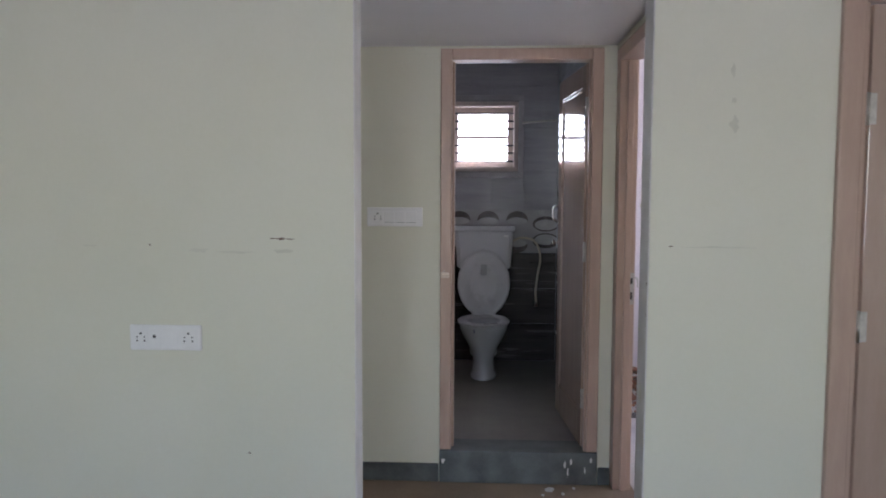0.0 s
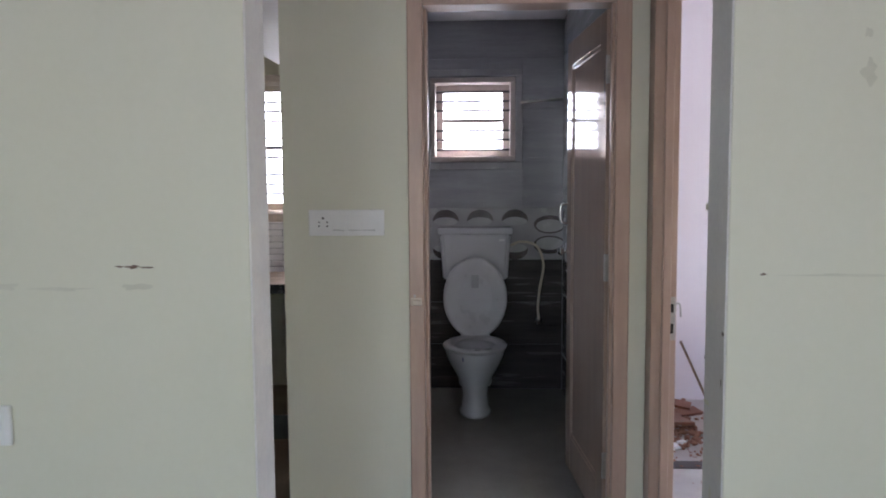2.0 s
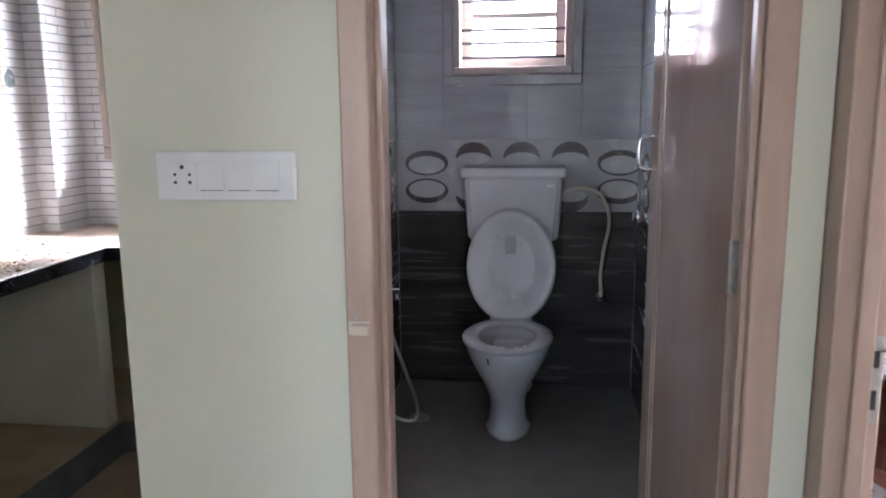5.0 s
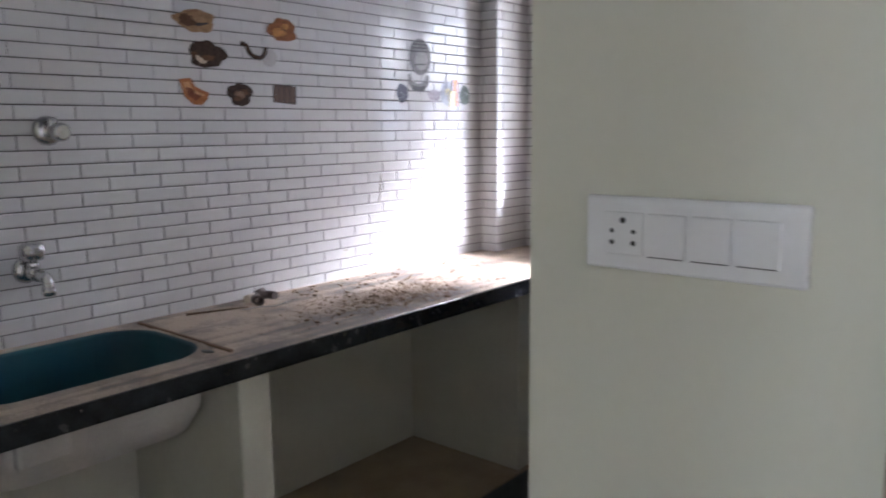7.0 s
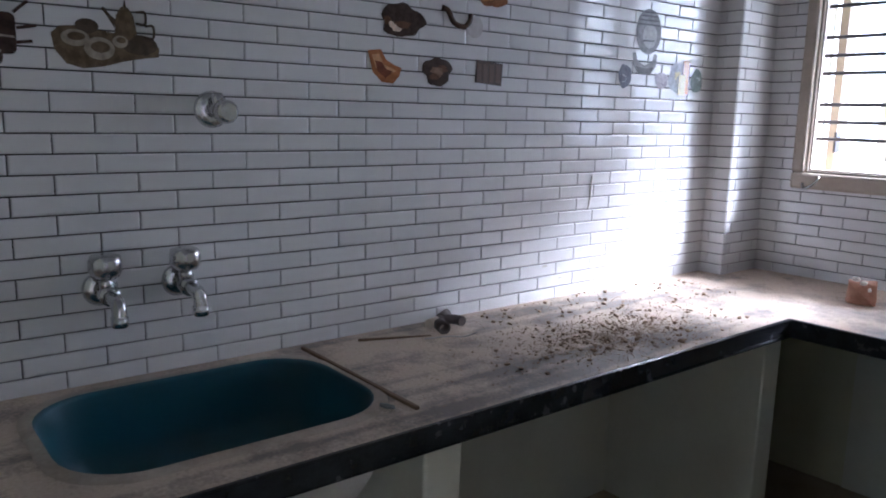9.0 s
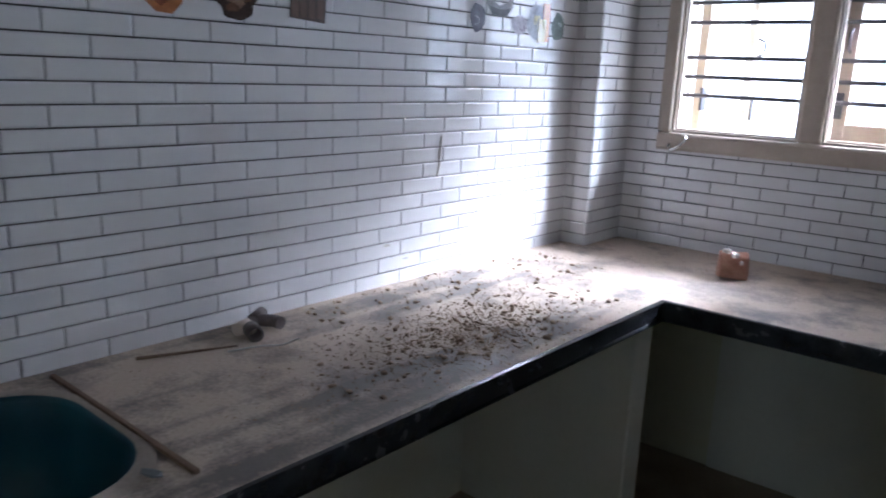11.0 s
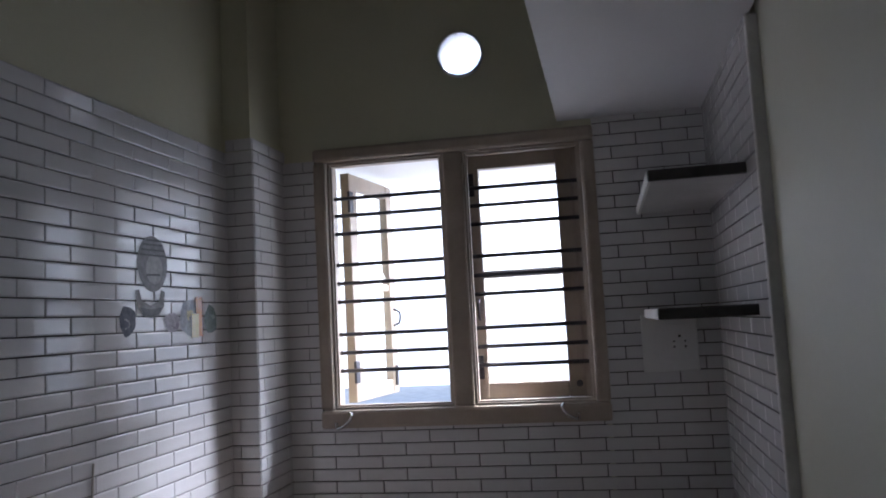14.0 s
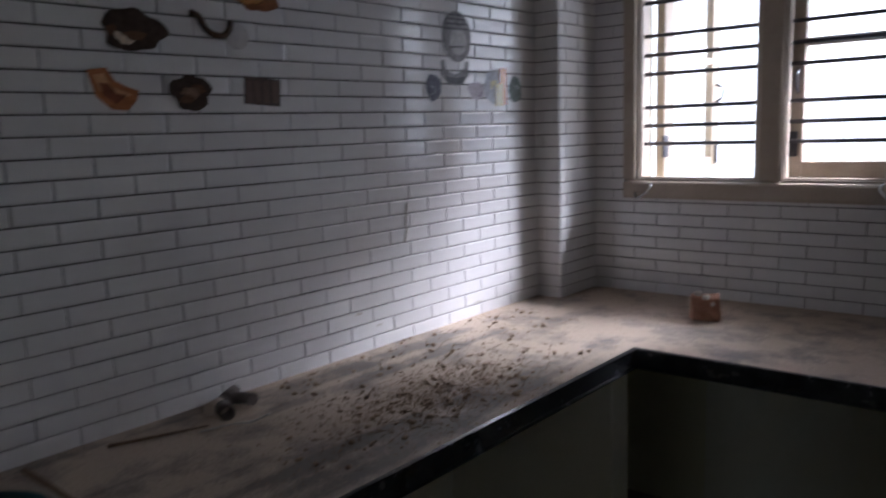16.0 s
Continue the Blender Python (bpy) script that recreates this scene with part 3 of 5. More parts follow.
def tile_mesh(w, h):
    key = (round(w, 3), round(h, 3))
    if key not in _tile_cache:
        d, b = 0.007, 0.0035
        u, v = w / 2, h / 2
        verts = [(-u, 0, -v), (u, 0, -v), (u, 0, v), (-u, 0, v), (-u, d * 0.84, -v), (u, d * 0.84, -v), (u, d * 0.84, v), (-u, d * 0.84, v), (-u + b, d, -v + b), (u - b, d, -v + b), (u - b, d, v - b), (-u + b, d, v - b)]
        faces = [(8, 9, 10, 11)]
        for k in (0, 4):
            for i in range(4):
                j = (i + 1) % 4
                faces.append((k + i, k + j, k + 4 + j, k + 4 + i))
        me = bpy.data.meshes.new("brick_tile")
        me.from_pydata([(-x, y, z) for x, y, z in verts], [], faces)
        me.materials.append(TILE)
        me.update()
        _tile_cache[key] = me
    return _tile_cache[key]


def tiled(name, origin, along, length, out, phase, brick, rows, keep, near, label):
    """Brick tiles on a wall: origin is the low start corner, along and out are directions; keep(s0, s1, z0, z1) leaves openings."""
    o, a, n = Vector(origin), Vector(along), Vector(out)
    spots = []
    gap = 0.0032
    for r in range(rows):
        z0 = r * ROW
        off = phase if r % 2 else phase - brick / 2
        s = off % brick - brick
        while s < length:
            s0, s1 = max(0, s) + gap / 2, min(length, s + brick) - gap / 2
            for p0, p1, q0, q1 in keep(s0, s1, z0 + gap / 2, z0 + ROW - gap / 2):
                if p1 - p0 > 0.012 and q1 - q0 > 0.008:
                    spots.append((p0, p1, q0, q1))
            s += brick
    return spots, o, a, n


def lay_tiles(holder, spots, o, a, n, near):
    turn = Matrix((a, n, (0, 0, 1))).transposed().to_4x4()
    flip = turn.determinant() < 0
    if flip:
        turn = Matrix((-a, n, (0, 0, 1))).transposed().to_4x4()
    order = sorted(spots, key=lambda q: abs((q[0] + q[1]) / 2 - near))
    rnd = random.Random(7)
    rest = bmesh.new()
    for i, (p0, p1, q0, q1) in enumerate(order):
        me = tile_mesh(p1 - p0, q1 - q0)
        at = o + a * (p0 + p1) / 2 + Vector((0, 0, (q0 + q1) / 2)) + n * 0.002
        m = Matrix.Translation(at) @ turn @ pose(0, 0, 0, rnd.uniform(-0.35, 0.35), 0, rnd.uniform(-0.25, 0.25))
        if i < 300:
            ob = new("brick_tile", me)
            ob.parent = holder
            ob.matrix_basis = m
        else:
            count = len(rest.verts)
            rest.from_mesh(me)
            rest.verts.ensure_lookup_table()
            bmesh.ops.transform(rest, matrix=m, verts=rest.verts[count:])
    if len(rest.verts):
        me = bpy.data.meshes.new("brick_tiles")
        rest.to_mesh(me)
        rest.free()
        me.materials.append(TILE)
        ob = new("brick_tiles", me)
        ob.parent = holder
        tagged(ob, kind="stuff")
    else:
        rest.free()


def whole(s0, s1, z0, z1):
    return [(s0, s1, z0, z1)]


def round_window(s0, s1, z0, z1):
    """Cuts tiles at the window's surround; s runs from the west wall."""
    w0, w1, h0, h1 = 0.207, 1.162, 1.218 - TZ, 2.185 - TZ
    if z1 < h0 or z0 > h1 or s1 < w0 or s0 > w1:
        return [(s0, s1, z0, z1)]
    out = []
    if s0 < w0:
        out.append((s0, w0, z0, z1))
    if s1 > w1:
        out.append((w1, s1, z0, z1))
    if z0 < h0 - 0.01:
        out.append((max(s0, w0), min(s1, w1), z0, h0))
    return out


def tile_surface(name, grout, origin, along, length, out, phase, brick, rows, keep, near, label):
    holder = structure(name, grout, GROUT, label, "tiled wall")
    spots, o, a, n = tiled(name, origin, along, length, out, phase, brick, rows, keep, near, label)
    lay_tiles(holder, spots, o, a, n, near)
    return holder


ZT = TZ + NROWS * ROW
tile_jobs = [
    ("tiled_wall_west", box(WEST + 0.0005, WEST + 0.004, BACKF + 0.002, 5.956, CT + 0.001, ZT), (WEST + 0.004, BACKF, TZ), (0, 1, 0), 5.956 - BACKF, (1, 0, 0), (4.41 - BACKF) % 0.161, 0.161, NROWS, whole, 1.7, "white glazed brick tiles with dark joints and printed food pictures"),
    ("tiled_column_front", box(WEST + 0.008, -2.6805, 5.954, 5.9575, CT + 0.003, ZT), (WEST + 0.012, 5.954, TZ), (1, 0, 0), 0.0945, (0, -1, 0), 0.03, 0.161, NROWS + 1, whole, 0, "white glazed brick tiles on the corner column"),
    ("tiled_column_side", box(-2.6805, -2.677, 5.954, NORTH - 0.002, CT + 0.003, ZT), (-2.677, 5.949, TZ), (0, 1, 0), 0.262, (1, 0, 0), 0.12, 0.161, NROWS + 1, whole, 0, "white glazed brick tiles on the side of the corner column"),
    ("tiled_wall_east", box(-1.2445, -1.241, 5.462, NORTH + 0.03, CT + 0.001, 2.195), (-1.2445, 5.462, TZ), (0, 1, 0), 0.79, (-1, 0, 0), 0.07, 0.165, NROWS + 2, whole, 0, "white glazed brick tiles beside the shelves"),
]
nb = bmesh.new()
for x0, x1, z0, z1 in ((-2.704, -2.545, TZ + 0.001, ZT), (-1.600, -1.246, TZ + 0.001, 2.195), (-2.545, -1.615, TZ + 0.001, 1.233)):
    box(x0, x1, NORTH - 0.004, NORTH - 0.0005, z0, z1, bm=nb)
tile_jobs.append(("tiled_wall_north", nb, (-2.764, NORTH - 0.004, TZ), (1, 0, 0), 1.518, (0, -1, 0), (2.764 - 2.516) % 0.162, 0.162, NROWS + 2, lambda s0, s1, z0, z1: [(max(q[0], 0.075), *q[1:]) for q in round_window(s0, s1, z0, z1) if q[1] > 0.09 and (q[3] < NROWS * ROW or q[0] > 1.15)], 0.5, "white glazed brick tiles under and around the window"))
structure("tile_edge_trim", box(-1.254, -1.226, 5.446, 5.461, CT - 0.05, 2.195, 0.004), REVEAL, "white cement bead along the edge of the tiles", "trim")


# ---- windows ----
def bar(parent, x0, x1, y, z):
    part("bar", rod((x0, y, z), (x1, y, z), 0.007, seg=10), IRON, parent)


def frame_members(x0, x1, y0, y1, z0, z1, w, bevel=0.006, w_bottom=None):
    wb = w if w_bottom is None else w_bottom
    return [("head", box(x0, x1, y0, y1, z1 - w, z1, bevel)), ("sill", box(x0, x1, y0, y1, z0, z0 + wb, bevel)),
            ("jamb", box(x0, x0 + w, y0 + 0.001, y1 - 0.001, z0 + wb, z1 - w, bevel)), ("jamb", box(x1 - w, x1, y0 + 0.001, y1 - 0.001, z0 + wb, z1 - w, bevel))]


def hook(parent, x, y, z, side):
    bm = tube([(x, y, z), (x + 0.006 * side, y - 0.016, z - 0.012), (x - 0.014 * side, y - 0.024, z - 0.036), (x - 0.042 * side, y - 0.018, z - 0.046), (x - 0.044 * side, y - 0.026, z - 0.026)], 0.0055, 8, 24)
    part("hook", bm, CHROME, parent, "small bright window hook")


kw = empty("window_1")
tagged(kw, "beige wooden kitchen window with dark bars and one leaf open", "window", kind="structure")
kw.matrix_basis = SKEW
for nm, bm in frame_members(-2.562, -1.597, 6.200, NORTH + 0.12, 1.213, 2.174, 0.048, 0.012, 0.063):
    part(nm, bm, WINFRAME, kw)
part("mullion", box(-2.106, -2.036, 6.208, NORTH + 0.11, 1.276, 2.126, 0.008), WINFRAME, kw)
for x0, x1 in ((-2.514, -2.106), (-2.036, -1.645)):
    for nm, bm in frame_members(x0, x1, 6.218, 6.234, 1.276, 2.126, 0.008, 0.002):
        part("bead", bm, WINFRAME, kw)
    for nm, bm in frame_members(x0 + 0.008, x1 - 0.008, 6.228, 6.250, 1.284, 2.118, 0.006, 0.002):
        part("bead", bm, WINFRAME, kw)
for z in (2.005, 1.944, 1.880, 1.770, 1.705, 1.641, 1.5275, 1.464, 1.402):
    bar(kw, -2.52, -2.100, 6.273, z)
    bar(kw, -2.042, -1.64, 6.273, z)
part("jamb", box(-1.677, -1.640, 6.31, 6.378, 1.276, 2.126, 0.004), WINFRAME, kw)
hook(kw, -2.455, 6.198, 1.266, 1)
hook(kw, -1.748, 6.198, 1.275, -1)


def leaf(parent, w, h, name, flip=False):
    """A casement leaf in its own plane: x from 0 to w, z from 0 to h, hinged at x = 0."""
    ob = empty(name)
    ob.parent = parent
    for nm, bm in (("stile", box(0, 0.065, -0.018, 0.018, 0, h, 0.004)), ("stile", box(w - 0.055, w, -0.018, 0.018, 0, h, 0.004)),
                   ("rail", box(0.055, w - 0.055, -0.017, 0.017, 0, 0.055, 0.004)), ("rail", box(0.055, w - 0.055, -0.017, 0.017, h - 0.055, h, 0.004)),
                   ("rail", box(0.055, w - 0.055, -0.015, 0.015, h * 0.485, h * 0.485 + 0.026, 0.004))):
        part(nm, bm, WINFRAME, ob)
    for z0, z1 in ((0.055, h * 0.485), (h * 0.485 + 0.026, h - 0.055)):
        p = part("pane", box(0.065, w - 0.055, -0.002, 0.002, z0, z1), PANE, ob)
        p.visible_shadow = False
    for z in (0.10, h - 0.12):
        a = 0.018 if flip else -0.012
        part("hinge", box(a, a + 0.032, -0.026, -0.016, z - 0.03, z + 0.05, 0.002), IRON, ob)
    a = 0.046 if flip else w - 0.028
    part("handle", tube([(a, -0.018, h * 0.32), (a, -0.042, h * 0.335), (a, -0.045, h * 0.38), (a, -0.018, h * 0.40)], 0.005, 8, 20), IRON, ob)
    if flip:
        part("stud", rod((w - 0.02, -0.018, 0.045), (w - 0.02, -0.034, 0.045), 0.011, seg=14), IRON, ob)
    else:
        part("bolt", box(w - 0.035, w - 0.02, -0.027, -0.017, 0.03, 0.11, 0.002), IRON, ob)
    return ob


lf = leaf(kw, 0.39, 0.846, "open_leaf")
lf.matrix_basis = pose(-2.51, 6.408, 1.278, 0, 0, 80)
lf2 = leaf(kw, 0.388, 0.850, "closed_leaf", True)
lf2.matrix_basis = pose(-2.062, 6.333, 1.283)

bw = empty("window_2")
tagged(bw, "small painted bathroom window with iron bars", "window", kind="structure")
for nm, bm in frame_members(-0.845, -0.205, 6.205, 6.24, 1.55, 2.19, 0.045, 0.006):
    part(nm, bm, BATHBAND, bw, "grey plastered surround")
for nm, bm in frame_members(-0.80, -0.25, 6.215, 6.36, 1.60, 2.14, 0.035, 0.006):
    part(nm, bm, PALEFRAME, bw)
for nm, bm in frame_members(-0.765, -0.285, 6.33, 6.36, 1.635, 2.105, 0.045, 0.004):
    part("sash_" + nm, bm, PALEFRAME, bw)
part("sash_rail", box(-0.72, -0.33, 6.332, 6.358, 1.86, 1.885, 0.003), PALEFRAME, bw)
for z in (1.68, 1.745, 1.805, 1.935, 1.995, 2.055):
    bar(bw, -0.77, -0.28, 6.285, z)
p = part("pane", box(-0.72, -0.33, 6.344, 6.348, 1.68, 2.06), PANE, bw)
p.visible_shadow = False

# ---- doors ----


def door_frame(name, x0, x1, y0, y1, z0, z1, w, label):
    ob = empty(name)
    tagged(ob, label, "door frame", kind="structure")
    d = 0.016
    for nm, q in (("jamb", (x0, x0 + w, z0, z1)), ("jamb", (x1 - w, x1, z0, z1)), ("head", (x0 + w, x1 - w, z1 - w, z1))):
        bm = box(q[0], q[1], y0, y1, q[2], q[3], 0.005)
        part(nm, bm, FRAME, ob)
    # inner rebate
    part("stop", box(x0 + w, x0 + w + 0.013, y0 + 0.055, y1 - 0.002, z0, z1 - w, 0.003), FRAME, ob)
    part("stop", box(x1 - w - 0.013, x1 - w, y0 + 0.012, y0 + 0.045, z0, z1 - w, 0.003), FRAME, ob)
    return ob


bd = door_frame("door_frame_1", -0.733, 0.061, SW - 0.014, 4.10, 0.139, 2.143, 0.056, "peach brown painted wooden bathroom door frame")
keeper = empty("bolt_keeper", (-0.708, SW - 0.016, 1.03))
tagged(keeper, "small cream metal bolt keeper screwed on the frame", "bolt keeper")
part("plate", box(-0.02, 0.022, -0.004, 0.0, -0.014, 0.014, 0.002), PIPE, keeper)
part("loop", box(-0.012, 0.022, -0.018, -0.004, -0.012, 0.008, 0.003), PIPE, keeper)
part("screw", rod((-0.004, -0.006, 0.02), (-0.004, 0.0, 0.02), 0.004), STEEL, keeper)

door = empty("door_1", (0.0, 4.06, 0.145), 95)
tagged(door, "glossy brown panelled bathroom door standing open", "door", kind="structure")
DW, DH = 0.70, 1.935
for nm, q in (("stile", (0, 0.095, 0, DH)), ("stile", (DW - 0.095, DW, 0, DH)), ("rail", (0.095, DW - 0.095, 0, 0.16)), ("rail", (0.095, DW - 0.095, DH - 0.11, DH))):
    part(nm, box(q[0], q[1], -0.016, 0.016, q[2], q[3], 0.003), DOORWOOD, door)
part("panel", box(0.095, DW - 0.095, -0.008, 0.008, 0.16, DH - 0.11), DOORWOOD, door)
for nm, bm in frame_members(0.095, DW - 0.095, 0.006, 0.014, 0.16, DH - 0.11, 0.018, 0.004):
    part("moulding", bm, DOORWOOD, door)
for nm, bm in frame_members(0.095, DW - 0.095, -0.014, -0.006, 0.16, DH - 0.11, 0.018, 0.004):
    part("moulding", bm, DOORWOOD, door)
knob = part("knob", rod((DW - 0.05, 0.016, 1.005), (DW - 0.05, 0.045, 1.005), 0.009), CHROME, door, "chrome door knob")
part("knob_head", rod((DW - 0.05, 0.045, 1.005), (DW - 0.05, 0.068, 1.005), 0.021, 0.016, bevel=0.004), CHROME, knob)
part("handle_edge", tube([(DW - 0.03, 0.016, 1.13), (DW - 0.03, 0.05, 1.14), (DW - 0.03, 0.05, 1.21), (DW - 0.03, 0.016, 1.22)], 0.006), CHROME, door, "chrome pull handle")
for z in (0.25, 1.0, 1.72):
    part("hinge", box(-0.006, 0.006, -0.03, 0.018, z - 0.05, z + 0.05, 0.002), STEEL, door, "dark steel hinge")
# printed strip on the hinge edge
for k in range(8):
    part("print", box(0.020, 0.030, 0.0162, 0.0168, 1.55 + k * 0.022, 1.566 + k * 0.022), SLOT, door)

f2 = empty("door_frame_2")
tagged(f2, "peach brown painted bedroom door frame with a steel strike plate", "door frame", kind="structure")
part("jamb", box(0.129, 0.218, SW - 0.064, SW + 0.05, F, 2.137, 0.004), FRAME, f2)
part("jamb", box(0.129, 0.232, BACKF + 0.003, BACKF + 0.06, F, 2.137, 0.004), FRAME, f2)
part("head", box(0.129, 0.232, BACKF + 0.06, SW - 0.064, 2.075, 2.137, 0.004), FRAME, f2)
part("stop", box(0.165, 0.195, SW - 0.078, SW - 0.063, F, 2.075, 0.003), FRAME, f2)
sp = part("strike_plate", box(0.188, 0.214, SW - 0.0668, SW - 0.064, 0.90, 1.055, 0.001), STEEL, f2, "steel strike plate")
part("slot", box(0.195, 0.207, SW - 0.0682, SW - 0.0664, 1.00, 1.03), SLOT, sp)
part("slot", box(0.195, 0.207, SW - 0.0682, SW - 0.0664, 0.925, 0.96), SLOT, sp)
part("lip", tube([(0.212, SW - 0.066, 1.03), (0.226, SW - 0.075, 1.03), (0.232, SW - 0.07, 0.985)], 0.003), STEEL, sp)

f3 = empty("door_frame_3")
tagged(f3, "peach brown wooden door frame in the cream wall", "door frame", kind="structure")
part("jamb", box(0.668, 0.742, FRONT - 0.024, BACKF - 0.06, F, 2.14, 0.006), FRAME, f3)
part("stop", box(0.742, 0.760, FRONT - 0.010, BACKF - 0.062, F, 2.08, 0.004), FRAME, f3)
part("jamb", box(1.595, 1.668, FRONT - 0.024, BACKF - 0.06, F, 2.14, 0.006), FRAME, f3)
part("head", box(0.742, 1.595, FRONT - 0.024, BACKF - 0.06, 2.08, 2.14, 0.006), FRAME, f3)
d3 = empty("door_2", (0.772, FRONT + 0.012, 0))
tagged(d3, "closed brown wooden door with steel hinges", "door", kind="structure")
part("leaf", box(0, 0.82, -0.016, 0.016, F + 0.01, 2.075, 0.004), DOORWOOD, d3)
for nm, bm in frame_members(0.12, 0.70, -0.024, -0.015, 0.2, 1.9, 0.03, 0.004):
    part("moulding", bm, DOORWOOD, d3)
for z in (0.99, 1.73):
    h = part("hinge", rod((-0.008, -0.020, z - 0.055), (-0.008, -0.020, z + 0.055), 0.007, seg=12), STEEL, d3, "steel butt hinge")
    part("hinge_leaf", box(-0.008, 0.022, -0.0195, -0.0155, z - 0.052, z + 0.052, 0.001), STEEL, h)

# ---- switches and sockets ----


def plate(name, label, w, h, mods, at, turn=0):
    """A wall plate that faces -y: module list of ('switch' or 'socket', start, end)."""
    ob = empty(name, at, turn)
    tagged(ob, label, "switch plate")
    part("cover", box(-w / 2, w / 2, -0.012, 0, -h / 2, h / 2, 0.004), PLASTIC, ob)
    for kind, a, b in mods:
        a, b = a * w - w / 2, b * w - w / 2
        m = part(kind, box(a + 0.0015, b - 0.0015, -0.0165 if kind == "switch" else -0.0145, -0.012, -h * 0.29, h * 0.29, 0.0015), PLASTIC, ob)
        if kind == "switch":
            part("gap", box(a + 0.004, b - 0.004, -0.0169, -0.0163, -h * 0.29, -h * 0.277), SLOT, m)
        elif kind == "jack":
            part("hole", rod(((a + b) / 2, -0.0153, h * 0.05), ((a + b) / 2, -0.014, h * 0.05), 0.0062, seg=14), SLOT, m)
        elif kind == "socket":
            c = (a + b) / 2
            r = min(b - a, h * 0.6) * 0.26
            for dx, dz, q in ((0, 1.15, 0.0042), (-1, 0.2, 0.003), (1, 0.2, 0.003), (-1, -0.8, 0.0034), (1, -0.8, 0.0034)):
                part("pin_hole", rod((c + dx * r, -0.0153, dz * r), (c + dx * r, -0.014, dz * r), q, seg=10), SLOT, m)
    return ob


plate("switch_plate", "white plastic switch plate with a socket and three switches", 0.277, 0.095, [("socket", 0.09, 0.30), ("switch", 0.31, 0.50), ("switch", 0.51, 0.70), ("switch", 0.71, 0.90)], (-0.960, SW - 0.001, 1.319))
plate("socket_plate", "white plastic double socket plate with scuffs around it", 0.262, 0.092, [("socket", 0.06, 0.26), ("jack", 0.28, 0.42), ("blank", 0.43, 0.68), ("socket", 0.72, 0.93)], (-1.657, FRONT - 0.001, 0.921))
plate("kitchen_socket_plate", "dusty white square plate with one socket on the tiles", 0.170, 0.180, [("socket", 0.48, 0.86)], (-1.408, NORTH + 0.013, 1.453), 2.2)

# ---- shelves ----
for z in (1.552, 1.882):
    ob = tagged(empty("corner_shelf", (-1.252, 5.58, z)), "black granite wall shelf with a pale dusty underside", "shelf", "kitchen shelves")
    part("board", box(-0.222, 0.004, 0, 0.645, -0.018, 0.006, 0.003), material("dusty_shelf_stone", (0.45, 0.44, 0.43), (0.62, 0.61, 0.60), 6, 0.5, bump=0.1), ob)
    part("edge", box(-0.225, 0.004, -0.004, 0.012, -0.019, 0.008, 0.004), BLACKTRIM, ob, "polished black front edge")
    part("side_edge", box(-0.227, -0.215, 0.012, 0.645, -0.019, 0.008, 0.004), REVEAL, ob, "scratched pale side edge")

# ---- taps ----


def bib_tap(y, z):
    ob = tagged(empty("bib_tap", (WEST + 0.012, y, z)), "chrome wall tap with a round knob", "tap", "sink taps")
    part("flange", lathe([(0.0, 0.0), (0.036, 0.0), (0.036, 0.004), (0.026, 0.013), (0.016, 0.015)], 28), DULLCHROME, ob).matrix_basis = pose(0, 0, 0, 0, 90, 0)
    part("body", rod((0.010, 0, 0), (0.082, 0, -0.004), 0.017, 0.019, 18, bevel=0.003), DULLCHROME, ob)
    part("stem", rod((0.050, 0, 0.005), (0.050, 0, 0.034), 0.016, 0.013, 18), DULLCHROME, ob)
    part("knob", lathe([(0.012, 0.0), (0.026, 0.003), (0.033, 0.016), (0.033, 0.036), (0.029, 0.046), (0.018, 0.050)], 12), DULLCHROME, ob).location = (0.050, 0, 0.030)
    part("spout", tube([(0.075, 0, -0.003), (0.112, 0, -0.004), (0.130, 0, -0.014), (0.134, 0, -0.034)], 0.0145, 14, 24), DULLCHROME, ob)
    part("nozzle", rod((0.134, 0, -0.030), (0.134, 0, -0.052), 0.0165, seg=18, bevel=0.002), DULLCHROME, ob)


bib_tap(3.758, 1.088)
bib_tap(3.92, 1.088)
av = tagged(empty("angle_valve", (WEST + 0.012, 4.008, 1.459)), "chrome angle valve on the tiled wall", "valve")
part("flange", lathe([(0.0, 0.0), (0.040, 0.0), (0.040, 0.004), (0.030, 0.014), (0.016, 0.016)], 28), DULLCHROME, av).matrix_basis = pose(0, 0, 0, 0, 90, 0)
part("body", rod((0.01, 0, 0), (0.055, 0, 0), 0.016, seg=18), DULLCHROME, av)
part("outlet", rod((0.036, 0, 0.0), (0.036, 0, 0.036), 0.012, seg=18, bevel=0.002), DULLCHROME, av)
part("knob", lathe([(0.012, 0.0), (0.022, 0.004), (0.025, 0.016), (0.025, 0.034), (0.018, 0.042)], 12), DULLCHROME, av).matrix_basis = pose(0.046, 0.004, -0.004, 0, 90, 0)

